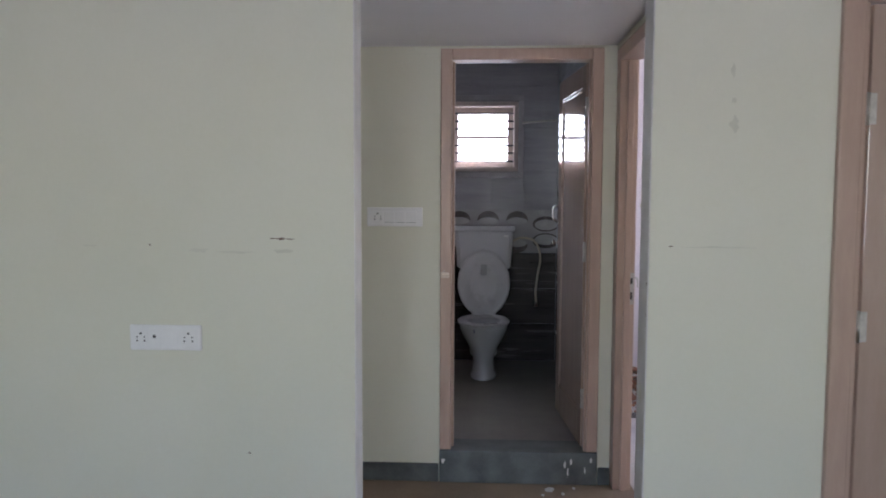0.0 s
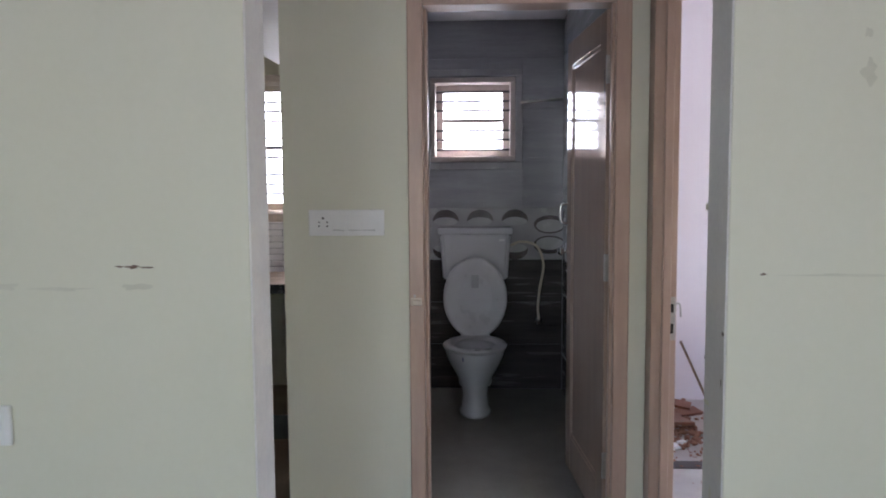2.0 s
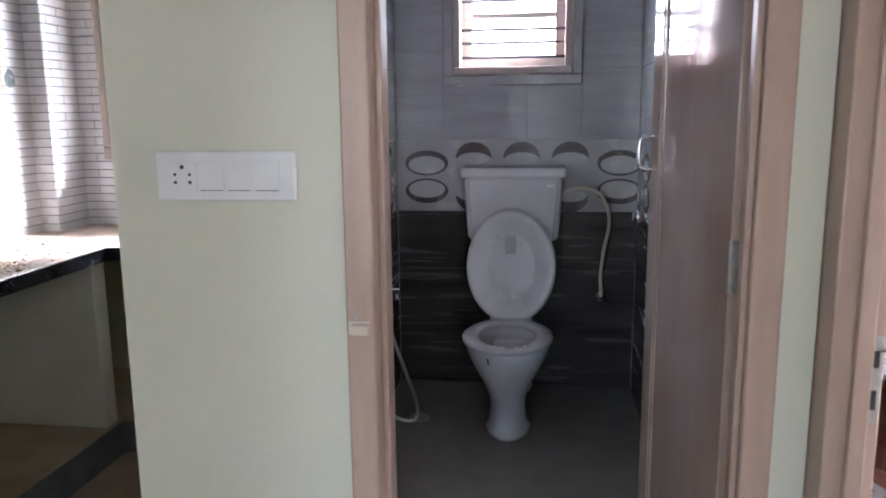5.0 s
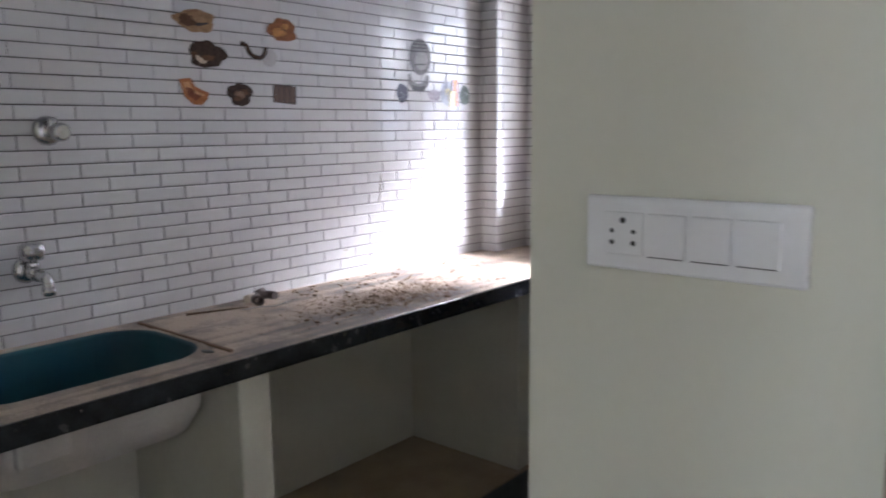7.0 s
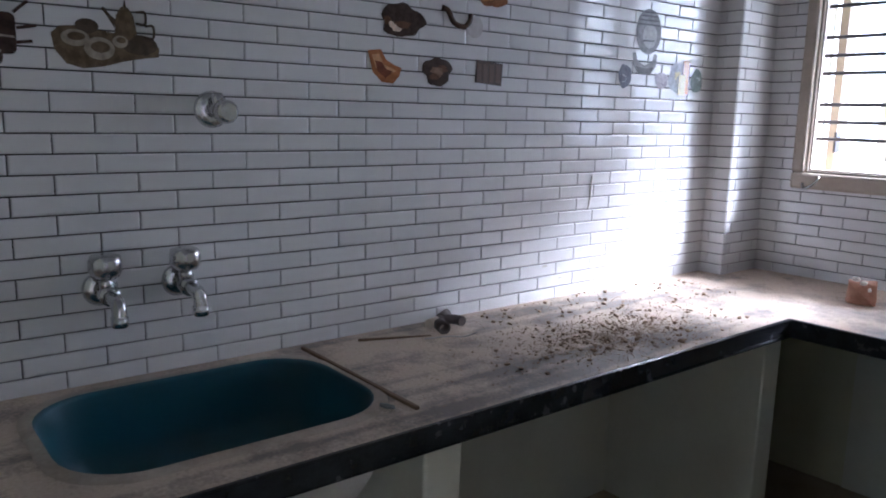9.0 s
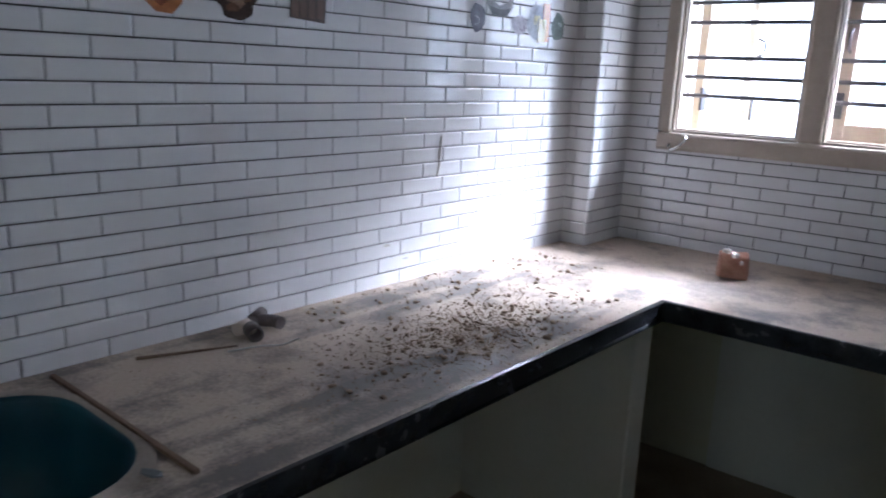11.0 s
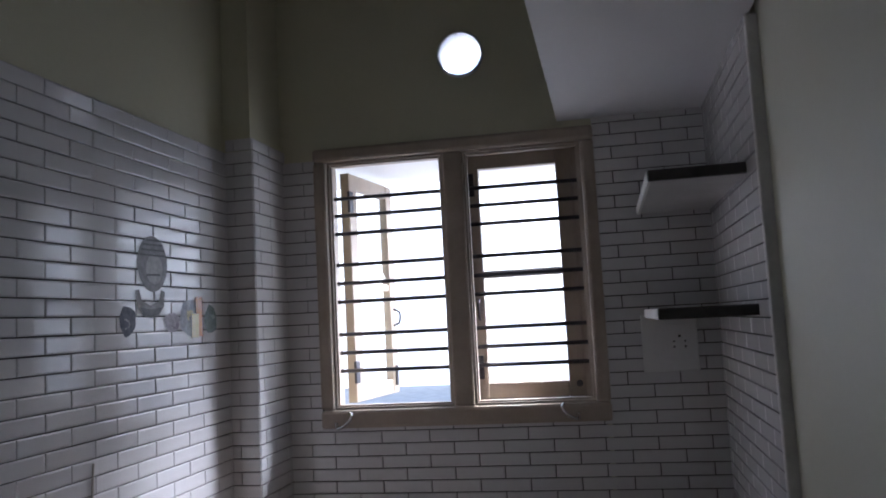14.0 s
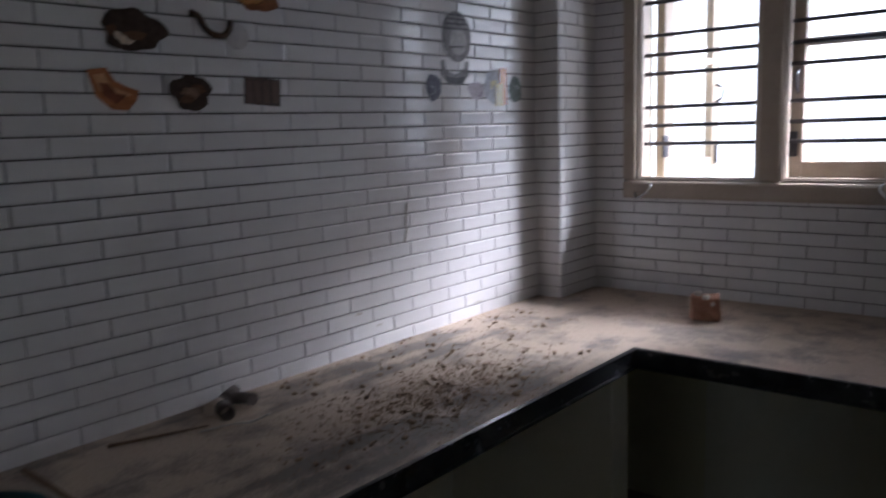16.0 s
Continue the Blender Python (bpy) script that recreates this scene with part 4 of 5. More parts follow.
# ---- loose things on the worktop ----
bk = bmesh.new()
box(-0.042, 0.04, -0.035, 0.035, 0, 0.072, 0.006, bm=bk)
bmesh.ops.subdivide_edges(bk, edges=bk.edges[:], cuts=2, use_grid_fill=True)
for v in bk.verts:
    v.co += 0.006 * noise.noise_vector(v.co * 45) + 0.004 * noise.noise_vector(v.co * 110)
    v.co.z = max(v.co.z, 0)
brick = finish("broken_brick", bk, BRICK)
brick.matrix_basis = pose(-2.150, 5.925, CT + 0.001, 0, 0, 24)
tagged(brick, "broken red clay brick lying on the worktop", "brick")
mortar = bmesh.new()
for k, (x, y, z, s) in enumerate(((0.0, -0.03, 0.07, 0.016), (0.02, -0.034, 0.055, 0.014), (-0.02, 0.0, 0.073, 0.018), (0.035, -0.02, 0.03, 0.014))):
    chunk((x, y, z - 0.008), s, k, mortar)
part("mortar", mortar, CEMENT, brick, "grey mortar stuck to the brick")

pf = tagged(empty("pipe_fitting", (-2.70, 4.60, CT + 0.014), 20), "short plastic pipe elbow with a threaded end", "pipe fitting")
part("sleeve", rod((0.0, -0.035, 0.002), (0.0, 0.01, 0.002), 0.014, seg=16), PIPE, pf)
part("elbow", tube([(0.0, 0.005, 0.002), (0.006, 0.03, 0.004), (0.035, 0.045, 0.004), (0.06, 0.04, 0.004)], 0.014, 14, 20), DARKPIPE, pf)
part("thread", rod((0.002, 0.02, 0.004), (-0.012, 0.075, 0.008), 0.0165, 0.013, 16), DARKPIPE, pf)
ps = tagged(empty("pipe_socket", (-2.655, 4.585, CT + 0.014), 70), "short dark open pipe socket", "pipe fitting")
part("ring", merge(None, lathe([(0.015, -0.02), (0.0175, -0.02), (0.0175, 0.02), (0.0125, 0.02), (0.0125, -0.019)], 18, close=False), pose(0, 0, 0.002, 90, 0, 0)), DARKPIPE, ps)
tagged(finish("wooden_stick", rod((-2.70, 4.35, CT + 0.006), (-2.63, 4.53, CT + 0.006), 0.004, 0.002, 8), RUST), "thin brown stick lying on the worktop", "stick")
tagged(finish("wire_bit", tube([(-2.62, 4.50, CT + 0.004), (-2.60, 4.56, CT + 0.006), (-2.58, 4.60, CT + 0.004), (-2.575, 4.64, CT + 0.01)], 0.002, 6, 16), CEMENT), "bent bit of wire on the worktop", "wire")
ch = tagged(empty("sink_chip", (-2.29, 4.16, CT + 0.004), 30), "dark broken scrap beside the sink", "scrap")
part("piece", chunk((0, 0, 0), 0.02, 5, None, 0.25), DARKSTONE, ch)
for k, (x, y, s) in enumerate(((-1.29, 6.16, 0.030), (-1.345, 6.22, 0.016), (-1.39, 6.23, 0.014), (-1.43, 6.21, 0.012), (-1.60, 6.20, 0.012), (-1.46, 6.07, 0.012))):
    tagged(finish("plaster_chip", chunk((x, y, CT + 0.001), s, 60 + k, None, 0.45), CEMENT), "pale broken plaster chip on the worktop", "plaster chip", "plaster chips")

rnd = random.Random(11)
pieces = []
for k in range(6200):
    if k < 4300:
        x, y, s = rnd.gauss(-2.37, 0.085), rnd.gauss(4.97, 0.19), (abs(rnd.gauss(0.0, 0.0014)) + 0.0006 if rnd.random() < 0.965 else rnd.uniform(0.0035, 0.0085))
    elif k < 5200:
        x, y, s = rnd.uniform(-2.75, -2.45), rnd.uniform(4.75, 5.75), (abs(rnd.gauss(0.0, 0.0012)) + 0.0006 if rnd.random() < 0.92 else rnd.uniform(0.003, 0.009))
    else:
        x, y, s = rnd.uniform(-2.74, -2.2), rnd.uniform(4.25, 6.2), rnd.uniform(0.0006, 0.002)
    if -2.755 < x < -2.19:
        pieces.append((x, y, min(s, 0.013)))
verts, faces = [], []
ico = bmesh.new()
bmesh.ops.create_icosphere(ico, subdivisions=1, radius=1)
iv, jf = [v.co.copy() for v in ico.verts], [[v.index for v in f.verts] for f in ico.faces]
ico.free()
for x, y, s in pieces:
    base = len(verts)
    a = rnd.uniform(0, 6.3)
    ex, ey, ez = s * rnd.uniform(0.7, 1.4), s * rnd.uniform(0.5, 1), s * rnd.uniform(0.35, 0.8)
    for v in iv:
        q = rnd.uniform(0.7, 1.1)
        px, py = v.x * ex * q, v.y * ey * q
        verts.append((x + px * math.cos(a) - py * math.sin(a), y + px * math.sin(a) + py * math.cos(a), CT + ez * 0.6 + v.z * ez * q))
    faces += [[base + i for i in f] for f in jf]
me = bpy.data.meshes.new("rubble")
me.from_pydata(verts, [], faces)
me.materials.append(CRUMB)
tagged(new("rubble", me), "brown crumbs of brick and mortar scattered on the worktop", "rubble", kind="stuff")


# ---- printed pictures on the tiles ----
def decal(name, label, y0, z1, y1, z0, colours, seed, rough_edge=0.16, blobs=4):
    """A flat printed motif: an irregular outline with inner patches, 1 mm over the glaze."""
    ob = tagged(empty(name, (WEST + 0.0145, (y0 + y1) / 2, (z0 + z1) / 2)), label, "tile picture", "tile pictures")
    r = random.Random(seed)
    hw, hh = (y1 - y0) / 2, (z1 - z0) / 2

    def blob(cy, cz, ry, rz, lift, rough):
        bm = bmesh.new()
        n = 28
        ph = [r.uniform(0, 6.3) for _ in range(4)]
        vs = []
        for i in range(n):
            t = 2 * math.pi * i / n
            k = 1 + rough * (math.sin(3 * t + ph[0]) * 0.5 + math.sin(5 * t + ph[1]) * 0.4 + math.sin(8 * t + ph[2]) * 0.3)
            vs.append(bm.verts.new((lift, cy + ry * k * math.cos(t), cz + rz * k * math.sin(t))))
        bm.faces.new(vs)
        return bm

    cols = [material(name + "_print", c, tuple(min(1, v * 1.45 + 0.01) for v in c), 60, 0.38, bump=0.0, spread=0.35, spec=0.12) for c in colours]
    part("shape", blob(0, 0, hw, hh, 0.0, rough_edge), cols[0], ob)
    for k in range(blobs):
        c = cols[(k + 1) % len(cols)]
        part("patch", blob(r.uniform(-0.45, 0.45) * hw, r.uniform(-0.4, 0.4) * hh, hw * r.uniform(0.25, 0.5), hh * r.uniform(0.2, 0.4), 0.0006 + 0.0003 * k, 0.2), c, ob)
    return ob


BR1, BR2, BR3 = (0.105, 0.052, 0.03), (0.22, 0.09, 0.038), (0.045, 0.027, 0.02)
decal("cake_picture", "printed dark brown fruit cake on the tiles", 4.585, 1.61, 4.682, 1.535, [BR3, BR1, (0.2, 0.12, 0.08)], 2)
ob = tagged(empty("chocolate_picture", (WEST + 0.0145, 4.818, 1.577)), "printed brown chocolate bar on the tiles", "tile picture", "tile pictures")
part("shape", merge(None, box(-0.0002, 0.0002, -0.050, 0.050, -0.031, 0.031), pose(0, 0, 0, -4, 0, 0)), material("chocolate_print", BR3, BR1, 60, 0.4, bump=0), ob)
for k in range(4):
    part("bar", box(0.0004, 0.0010, -0.046 + k * 0.024, -0.030 + k * 0.024, -0.026, 0.024), material("chocolate_bar_print", (0.10, 0.05, 0.032), (0.17, 0.09, 0.06), 50, 0.4, bump=0), ob)
decal("pie_picture", "printed dark brown cake piece on the tiles", 4.45, 1.735, 4.585, 1.652, [BR3, BR1, (0.55, 0.45, 0.36)], 4)
decal("rose_picture", "printed orange brown pastry on the tiles", 4.757, 1.832, 4.880, 1.755, [BR2, (0.42, 0.2, 0.07), BR3], 5)
decal("toast_picture", "printed brown pastry with cream on the tiles", 4.41, 1.828, 4.553, 1.758, [(0.30, 0.18, 0.10), BR1, (0.06, 0.05, 0.05)], 6)
hk = tagged(empty("bottle_picture", (WEST + 0.0145, 4.70, 1.71)), "printed brown curved bottle with a pale cup on the tiles", "tile picture", "tile pictures")
part("curve", tube([(0, -0.055, 0.028), (0, -0.035, 0.022), (0, -0.015, -0.006), (0, 0.02, -0.015), (0, 0.04, 0.0), (0, 0.045, 0.02)], 0.0075, 8, 24), material("bottle_print", BR3, BR1, 60, 0.2, bump=0), hk)
part("cup", rod((-0.0005, 0.06, -0.012), (0.0005, 0.06, -0.012), 0.03, seg=24), material("pale_cup_print", (0.50, 0.47, 0.47), (0.62, 0.60, 0.60), 50, 0.2, bump=0), hk)


def flat(points, lift, name, mat, parent, label=""):
    """A printed patch: one flat face through rounded (y, z) points."""
    bm = bmesh.new()
    bm.faces.new([bm.verts.new((lift, y, z)) for y, z in points])
    return part(name, bm, mat, parent, label)


def ellipse(cy, cz, ry, rz, n=24):
    return [(cy + ry * math.cos(2 * math.pi * k / n), cz + rz * math.sin(2 * math.pi * k / n)) for k in range(n)]


def ink(name, c, k=1.5):
    return material(name, c, tuple(min(1, v * k) for v in c), 55, 0.38, bump=0.0, spread=0.35, spec=0.12)


tp = tagged(empty("teapot_picture", (WEST + 0.0145, 3.80, 1.585)), "printed brass teapot with cups and saucers on the tiles", "tile picture", "tile pictures")
brass, pale_cup, shade_ink = ink("brass_print", (0.10, 0.072, 0.045), 2.0), ink("pale_cup_picture_print", (0.27, 0.23, 0.18), 1.7), ink("dark_brass_print", (0.065, 0.048, 0.035), 1.8)
flat([(-0.105, 0.012), (-0.09, 0.026), (-0.055, 0.030), (-0.02, 0.024), (0.03, 0.018), (0.075, 0.016), (0.10, -0.004), (0.098, -0.022), (0.07, -0.026), (0.03, -0.034), (-0.01, -0.046), (-0.05, -0.052), (-0.08, -0.044), (-0.10, -0.018)], 0.0, "tray", brass, tp)
flat(ellipse(0.06, 0.0, 0.036, 0.020), 0.0006, "saucer", shade_ink, tp)
flat([(0.012, 0.02), (0.016, 0.055), (0.026, 0.072), (0.040, 0.072), (0.050, 0.055), (0.056, 0.02), (0.040, 0.008), (0.022, 0.008)], 0.0009, "pot", brass, tp)
flat([(0.012, 0.030), (0.000, 0.050), (-0.012, 0.066), (-0.007, 0.070), (0.004, 0.056), (0.016, 0.046)], 0.0012, "spout", shade_ink, tp)
flat([(0.030, 0.072), (0.0325, 0.086), (0.0345, 0.086), (0.036, 0.072)], 0.0012, "finial", shade_ink, tp)
for cy, cz, ry, rz in ((-0.062, 0.006, 0.026, 0.016), (-0.018, -0.012, 0.029, 0.022), (0.022, 0.004, 0.015, 0.012)):
    flat(ellipse(cy, cz, ry, rz), 0.0014, "cup", pale_cup, tp)
    flat(ellipse(cy + 0.002, cz + 0.003, ry * 0.62, rz * 0.5), 0.0018, "tea", brass, tp)
flat(ellipse(-0.040, 0.030, 0.022, 0.014), 0.0012, "creamer", shade_ink, tp)
for cy, cz in ((0.062, 0.052), (0.078, 0.026)):
    part("pot_handle", tube([(0.0015, cy - 0.006, cz + 0.012), (0.0015, cy + 0.010, cz + 0.013), (0.0015, cy + 0.010, cz - 0.010), (0.0015, cy - 0.008, cz - 0.010)], 0.0026, 6, 18), shade_ink, tp)
pt = tagged(empty("pans_picture", (WEST + 0.0145, 3.59, 1.588)), "printed dark brown pots and pans on the tiles", "tile picture", "tile pictures")
pan, band = ink("pan_print", (0.042, 0.025, 0.02), 1.9), ink("pan_band_print", (0.30, 0.25, 0.21))
for k, (y0, y1, z0, z1) in enumerate(((-0.075, 0.022, -0.056, -0.022), (-0.075, 0.010, -0.022, 0.058), (0.012, 0.046, -0.036, 0.040))):
    r = 0.012
    flat([(c[0] + r * math.cos(radians(c[2] + q)), c[1] + r * math.sin(radians(c[2] + q))) for c in ((y1 - r, z1 - r, 0), (y0 + r, z1 - r, 90), (y0 + r, z0 + r, 180), (y1 - r, z0 + r, 270)) for q in (0, 30, 60, 90)], 0.0004 * k, "pan", pan, pt)
    zb = z0 + (z1 - z0) * (0.75 if k == 0 else 0.42)
    flat([(y0 + 0.004, zb), (y1 - 0.003, zb - 0.002), (y1 - 0.003, zb + 0.002), (y0 + 0.004, zb + 0.004)], 0.0016, "band", band, pt)
for y, z, q in ((0.024, 0.066, 45), (0.056, 0.052, 42), (0.064, 0.016, 12), (0.056, -0.012, 8)):
    part("pan_handle", merge(None, box(-0.0004, 0.0008, -0.017, 0.017, -0.003, 0.003), pose(0.0012, y, z, q, 0, 0)), pan, pt)
bd_pic = tagged(empty("bread_picture", (WEST + 0.0145, 4.464, 1.577)), "printed orange brown wedge of bread on the tiles", "tile picture", "tile pictures")
flat([(-0.052, 0.036), (-0.012, 0.041), (0.004, 0.016), (0.030, 0.004), (0.052, -0.002), (0.046, -0.022), (0.026, -0.042), (-0.008, -0.040), (-0.036, -0.016)], 0.0, "crust", ink("crust_print", (0.33, 0.13, 0.055), 1.5), bd_pic)
flat([(-0.040, 0.026), (-0.018, 0.030), (-0.004, 0.004), (0.026, -0.006), (0.036, -0.012), (0.018, -0.016), (-0.014, -0.012), (-0.028, -0.004)], 0.0008, "crumb", ink("crumb_print", (0.50, 0.27, 0.14), 1.4), bd_pic)
flat([(-0.030, 0.012), (-0.010, 0.010), (0.004, -0.008), (0.024, -0.012), (0.002, -0.030), (-0.022, -0.014)], 0.0013, "filling", ink("filling_print", (0.16, 0.055, 0.03), 1.6), bd_pic)
decal("cup_picture", "printed grey cup on the tiles", 3.665, 1.745, 3.715, 1.685, [(0.10, 0.09, 0.09), (0.3, 0.28, 0.28)], 10, 0.1, 2)
lid_pic = tagged(empty("round_lid_picture", (WEST + 0.0145, 5.530, 1.748)), "printed grey oval glass cover with dark bands on the tiles", "tile picture", "tile pictures")
grey, dark_grey, pale_grey = ink("grey_print", (0.20, 0.195, 0.20), 1.5), ink("dark_grey_print", (0.085, 0.085, 0.09), 1.6), ink("pale_grey_print", (0.36, 0.35, 0.35), 1.4)
flat(ellipse(0, 0, 0.068, 0.074, 32), 0.0, "cover", grey, lid_pic)
flat(ellipse(0.006, -0.014, 0.038, 0.040), 0.0008, "glass", pale_grey, lid_pic)
for z, w in ((0.062, 0.030), (0.050, 0.046), (0.036, 0.054), (0.022, 0.058), (-0.030, 0.030)):
    flat([(-w, z - 0.003), (w, z - 0.001), (w, z + 0.004), (-w, z + 0.002)], 0.0014, "band", dark_grey, lid_pic)
bowl_pic = tagged(empty("bowl_picture", (WEST + 0.0145, 5.518, 1.645)), "printed grey bowl with a dark foot on the tiles", "tile picture", "tile pictures")
flat([(-0.066, 0.030), (-0.050, 0.034), (-0.040, 0.006), (0.0, -0.008), (0.040, 0.006), (0.050, 0.034), (0.066, 0.030), (0.062, -0.008), (0.036, -0.034), (0.0, -0.040), (-0.036, -0.034), (-0.062, -0.008)], 0.0, "wall", grey, bowl_pic)
flat([(-0.050, -0.012), (0.0, -0.018), (0.050, -0.012), (0.034, -0.032), (0.0, -0.037), (-0.034, -0.032)], 0.0008, "foot", dark_grey, bowl_pic)
decal("small_cup_picture", "printed dark grey cup on the tiles", 5.385, 1.636, 5.452, 1.560, [(0.10, 0.10, 0.13), (0.26, 0.25, 0.27)], 14, 0.1, 2)
decal("small_bowl_picture", "printed pale purple grey bowls on the tiles", 5.58, 1.62, 5.655, 1.565, [(0.40, 0.37, 0.41), (0.26, 0.23, 0.27)], 15, 0.15, 2)
jug = decal("jug_picture", "printed blue and yellow mugs with an orange jug on the tiles", 5.655, 1.655, 5.775, 1.553, [(0.42, 0.44, 0.48), (0.62, 0.58, 0.40)], 16, 0.10, 2)
part("jug", box(0.0012, 0.0018, 0.024, 0.060, -0.055, 0.060), material("orange_jug_print", (0.55, 0.19, 0.06), (0.66, 0.27, 0.10), 40, 0.2, bump=0), jug, "orange jug")
part("mug", box(0.0020, 0.0024, 0.0, 0.040, -0.058, 0.012), material("yellow_mug_print", (0.62, 0.52, 0.22), (0.74, 0.64, 0.34), 40, 0.2, bump=0), jug, "yellow mug")
decal("green_cup_picture", "printed dark green grey cup on the tiles", 5.79, 1.640, 5.862, 1.556, [(0.14, 0.17, 0.16), (0.30, 0.34, 0.33)], 17, 0.1, 2)
# crack with a bit of wire in a joint
cr = tube([(WEST + 0.014, 5.285, 1.275), (WEST + 0.018, 5.275, 1.225), (WEST + 0.014, 5.28, 1.20), (WEST + 0.020, 5.265, 1.165)], 0.0028, 6, 20)
tagged(finish("wire_stub", cr, CEMENT), "grey wire end sticking out of a tile joint", "wire")
for k, (y, z, w, h) in enumerate(((5.08, 0.99, 0.055, 0.010), (5.16, 0.945, 0.04, 0.008), (5.60, 0.925, 0.06, 0.009))):
    tagged(finish("mortar_smear", chunk((0, 0, 0), 1, 80 + k, None, 0.5), CEMENT), "grey cement smear on the glazed tiles", "smear", "cement smears").matrix_basis = Matrix.Translation((WEST + 0.0125, y, z)) @ Matrix.Diagonal((0.0016, w / 2, h, 1))

# ---- bathroom ----
# wall tiles: rows of large tiles with thin joints


def bath_panels(axis, fixed, a0, a1, sign, holes):
    """Large tiles on a bathroom wall in three bands."""
    name = "bath_tiles_north" if axis == "x" else ("bath_tiles_west" if sign > 0 else "bath_tiles_east")
    holder = empty(name)
    tagged(holder, "grey wall tiles over a dark band with an oval border", "wall tiles", kind="structure")
    rows = [(BF, 0.40, BATHDARK), (0.40, 0.68, BATHDARK), (0.68, 0.962, BATHDARK), (0.966, 1.30, BATHBAND), (1.304, 1.62, BATHGREY), (1.62, 1.94, BATHGREY), (1.94, 2.26, BATHGREY), (2.26, 2.498, BATHGREY)]
    for z0, z1, mat in rows:
        a = a0
        while a < a1 - 0.01:
            b = min(a + 0.62, a1)
            pieces_here = [(a, b, z0, z1)]
            for h in holes:
                nxt = []
                for p0, p1, q0, q1 in pieces_here:
                    if p1 <= h[0] or p0 >= h[1] or q1 <= h[2] or q0 >= h[3]:
                        nxt.append((p0, p1, q0, q1))
                        continue
                    if p0 < h[0]:
                        nxt.append((p0, h[0], q0, q1))
                    if p1 > h[1]:
                        nxt.append((h[1], p1, q0, q1))
                    m0, m1 = max(p0, h[0]), min(p1, h[1])
                    if q0 < h[2]:
                        nxt.append((m0, m1, q0, h[2]))
                    if q1 > h[3]:
                        nxt.append((m0, m1, h[3], q1))
                pieces_here = nxt
            for p0, p1, q0, q1 in pieces_here:
                g = 0.0012
                if axis == "x":
                    bm = box(p0 + g, p1 - g, fixed, fixed + 0.009, q0 + g, q1 - g, 0.001, 1)
                else:
                    bm = box(fixed, fixed + 0.009 * sign, p0 + g, p1 - g, q0 + g, q1 - g, 0.001, 1)
                part("tile", bm, mat, holder)
            a = b
    return holder


hn = bath_panels("x", BY1, BX0 + 0.001, BX1 - 0.001, 1, [(-0.846, -0.204, 1.549, 2.191)])
hw = bath_panels("y", BX0 - 0.0095, 4.17, BY1 - 0.001, 1, [])
he = bath_panels("y", BX1 + 0.0095, 4.17, BY1 - 0.001, -1, [])


def arch(cx, cz, rx, rz, flip, inner):
    """A crescent motif: a dark arch around a pale oval, in the x-z plane."""
    bm = bmesh.new()
    n = 20
    out, inn = [], []
    for i in range(n + 1):
        t = math.pi * i / n
        s = -1 if flip else 1
        out.append(bm.verts.new((cx + rx * math.cos(t), 0, cz + s * rz * math.sin(t))))
        inn.append(bm.verts.new((cx + rx * 0.93 * math.cos(t), 0, cz + s * (rz * inner * math.sin(t) - 0.006 * math.sin(t)))))
    for i in range(n):
        bm.faces.new((out[i], out[i + 1], inn[i + 1], inn[i]))
    return bm


def oval(cx, cz, rx, rz):
    bm = bmesh.new()
    bm.faces.new([bm.verts.new((cx + rx * math.cos(2 * math.pi * i / 24), 0, cz + rz * math.sin(2 * math.pi * i / 24))) for i in range(24)])
    return bm


def border(holder, place, a0, a1):
    a, k = a0, 0
    while a < a1:
        lens = k % 4 == 0
        for cz, flip in ((1.155, False), (1.095, True)):
            if lens:
                s = -1 if flip else 1
                o1 = part("motif", oval(a, 1.125 + 0.066 * s, 0.104, 0.060), BATHOVAL, holder)
                o2 = part("oval", oval(a, 1.125 + 0.058 * s, 0.088, 0.042), BATHLIGHT, holder)
            else:
                o1 = part("motif", arch(a, cz + (0.06 if not flip else -0.06), 0.086, 0.075, flip, 0.28), BATHOVAL, holder)
                o2 = part("oval", oval(a, cz + (0.058 if not flip else -0.058), 0.076, 0.028), BATHLIGHT, holder)
            o1.matrix_basis, o2.matrix_basis = place(0.002), place(0.003)
        a += 0.226
        k += 1


border(hn, lambda d: pose(0, BY1 - d, 0), -0.93, 0.03)
border(hw, lambda d: Matrix.Translation((BX0 - 0.0005 + d, 0, 0)) @ Matrix.Rotation(math.pi / 2, 4, "Z"), 4.9, BY1 - 0.06)
border(he, lambda d: Matrix.Translation((BX1 + 0.0005 - d, 0, 0)) @ Matrix.Rotation(math.pi / 2, 4, "Z"), 5.0, BY1 - 0.06)

# towel bar
tb = tagged(empty("towel_bar", (-0.02, BY1 - 0.05, 1.985)), "pale metal towel bar on the bathroom wall", "towel bar")
part("bar", rod((-0.20, 0, -0.012), (0.06, 0, 0.006), 0.008, seg=12), STEEL, tb)
part("bracket", rod((-0.19, 0.05, -0.012), (-0.19, 0, -0.012), 0.010, seg=12), STEEL, tb)


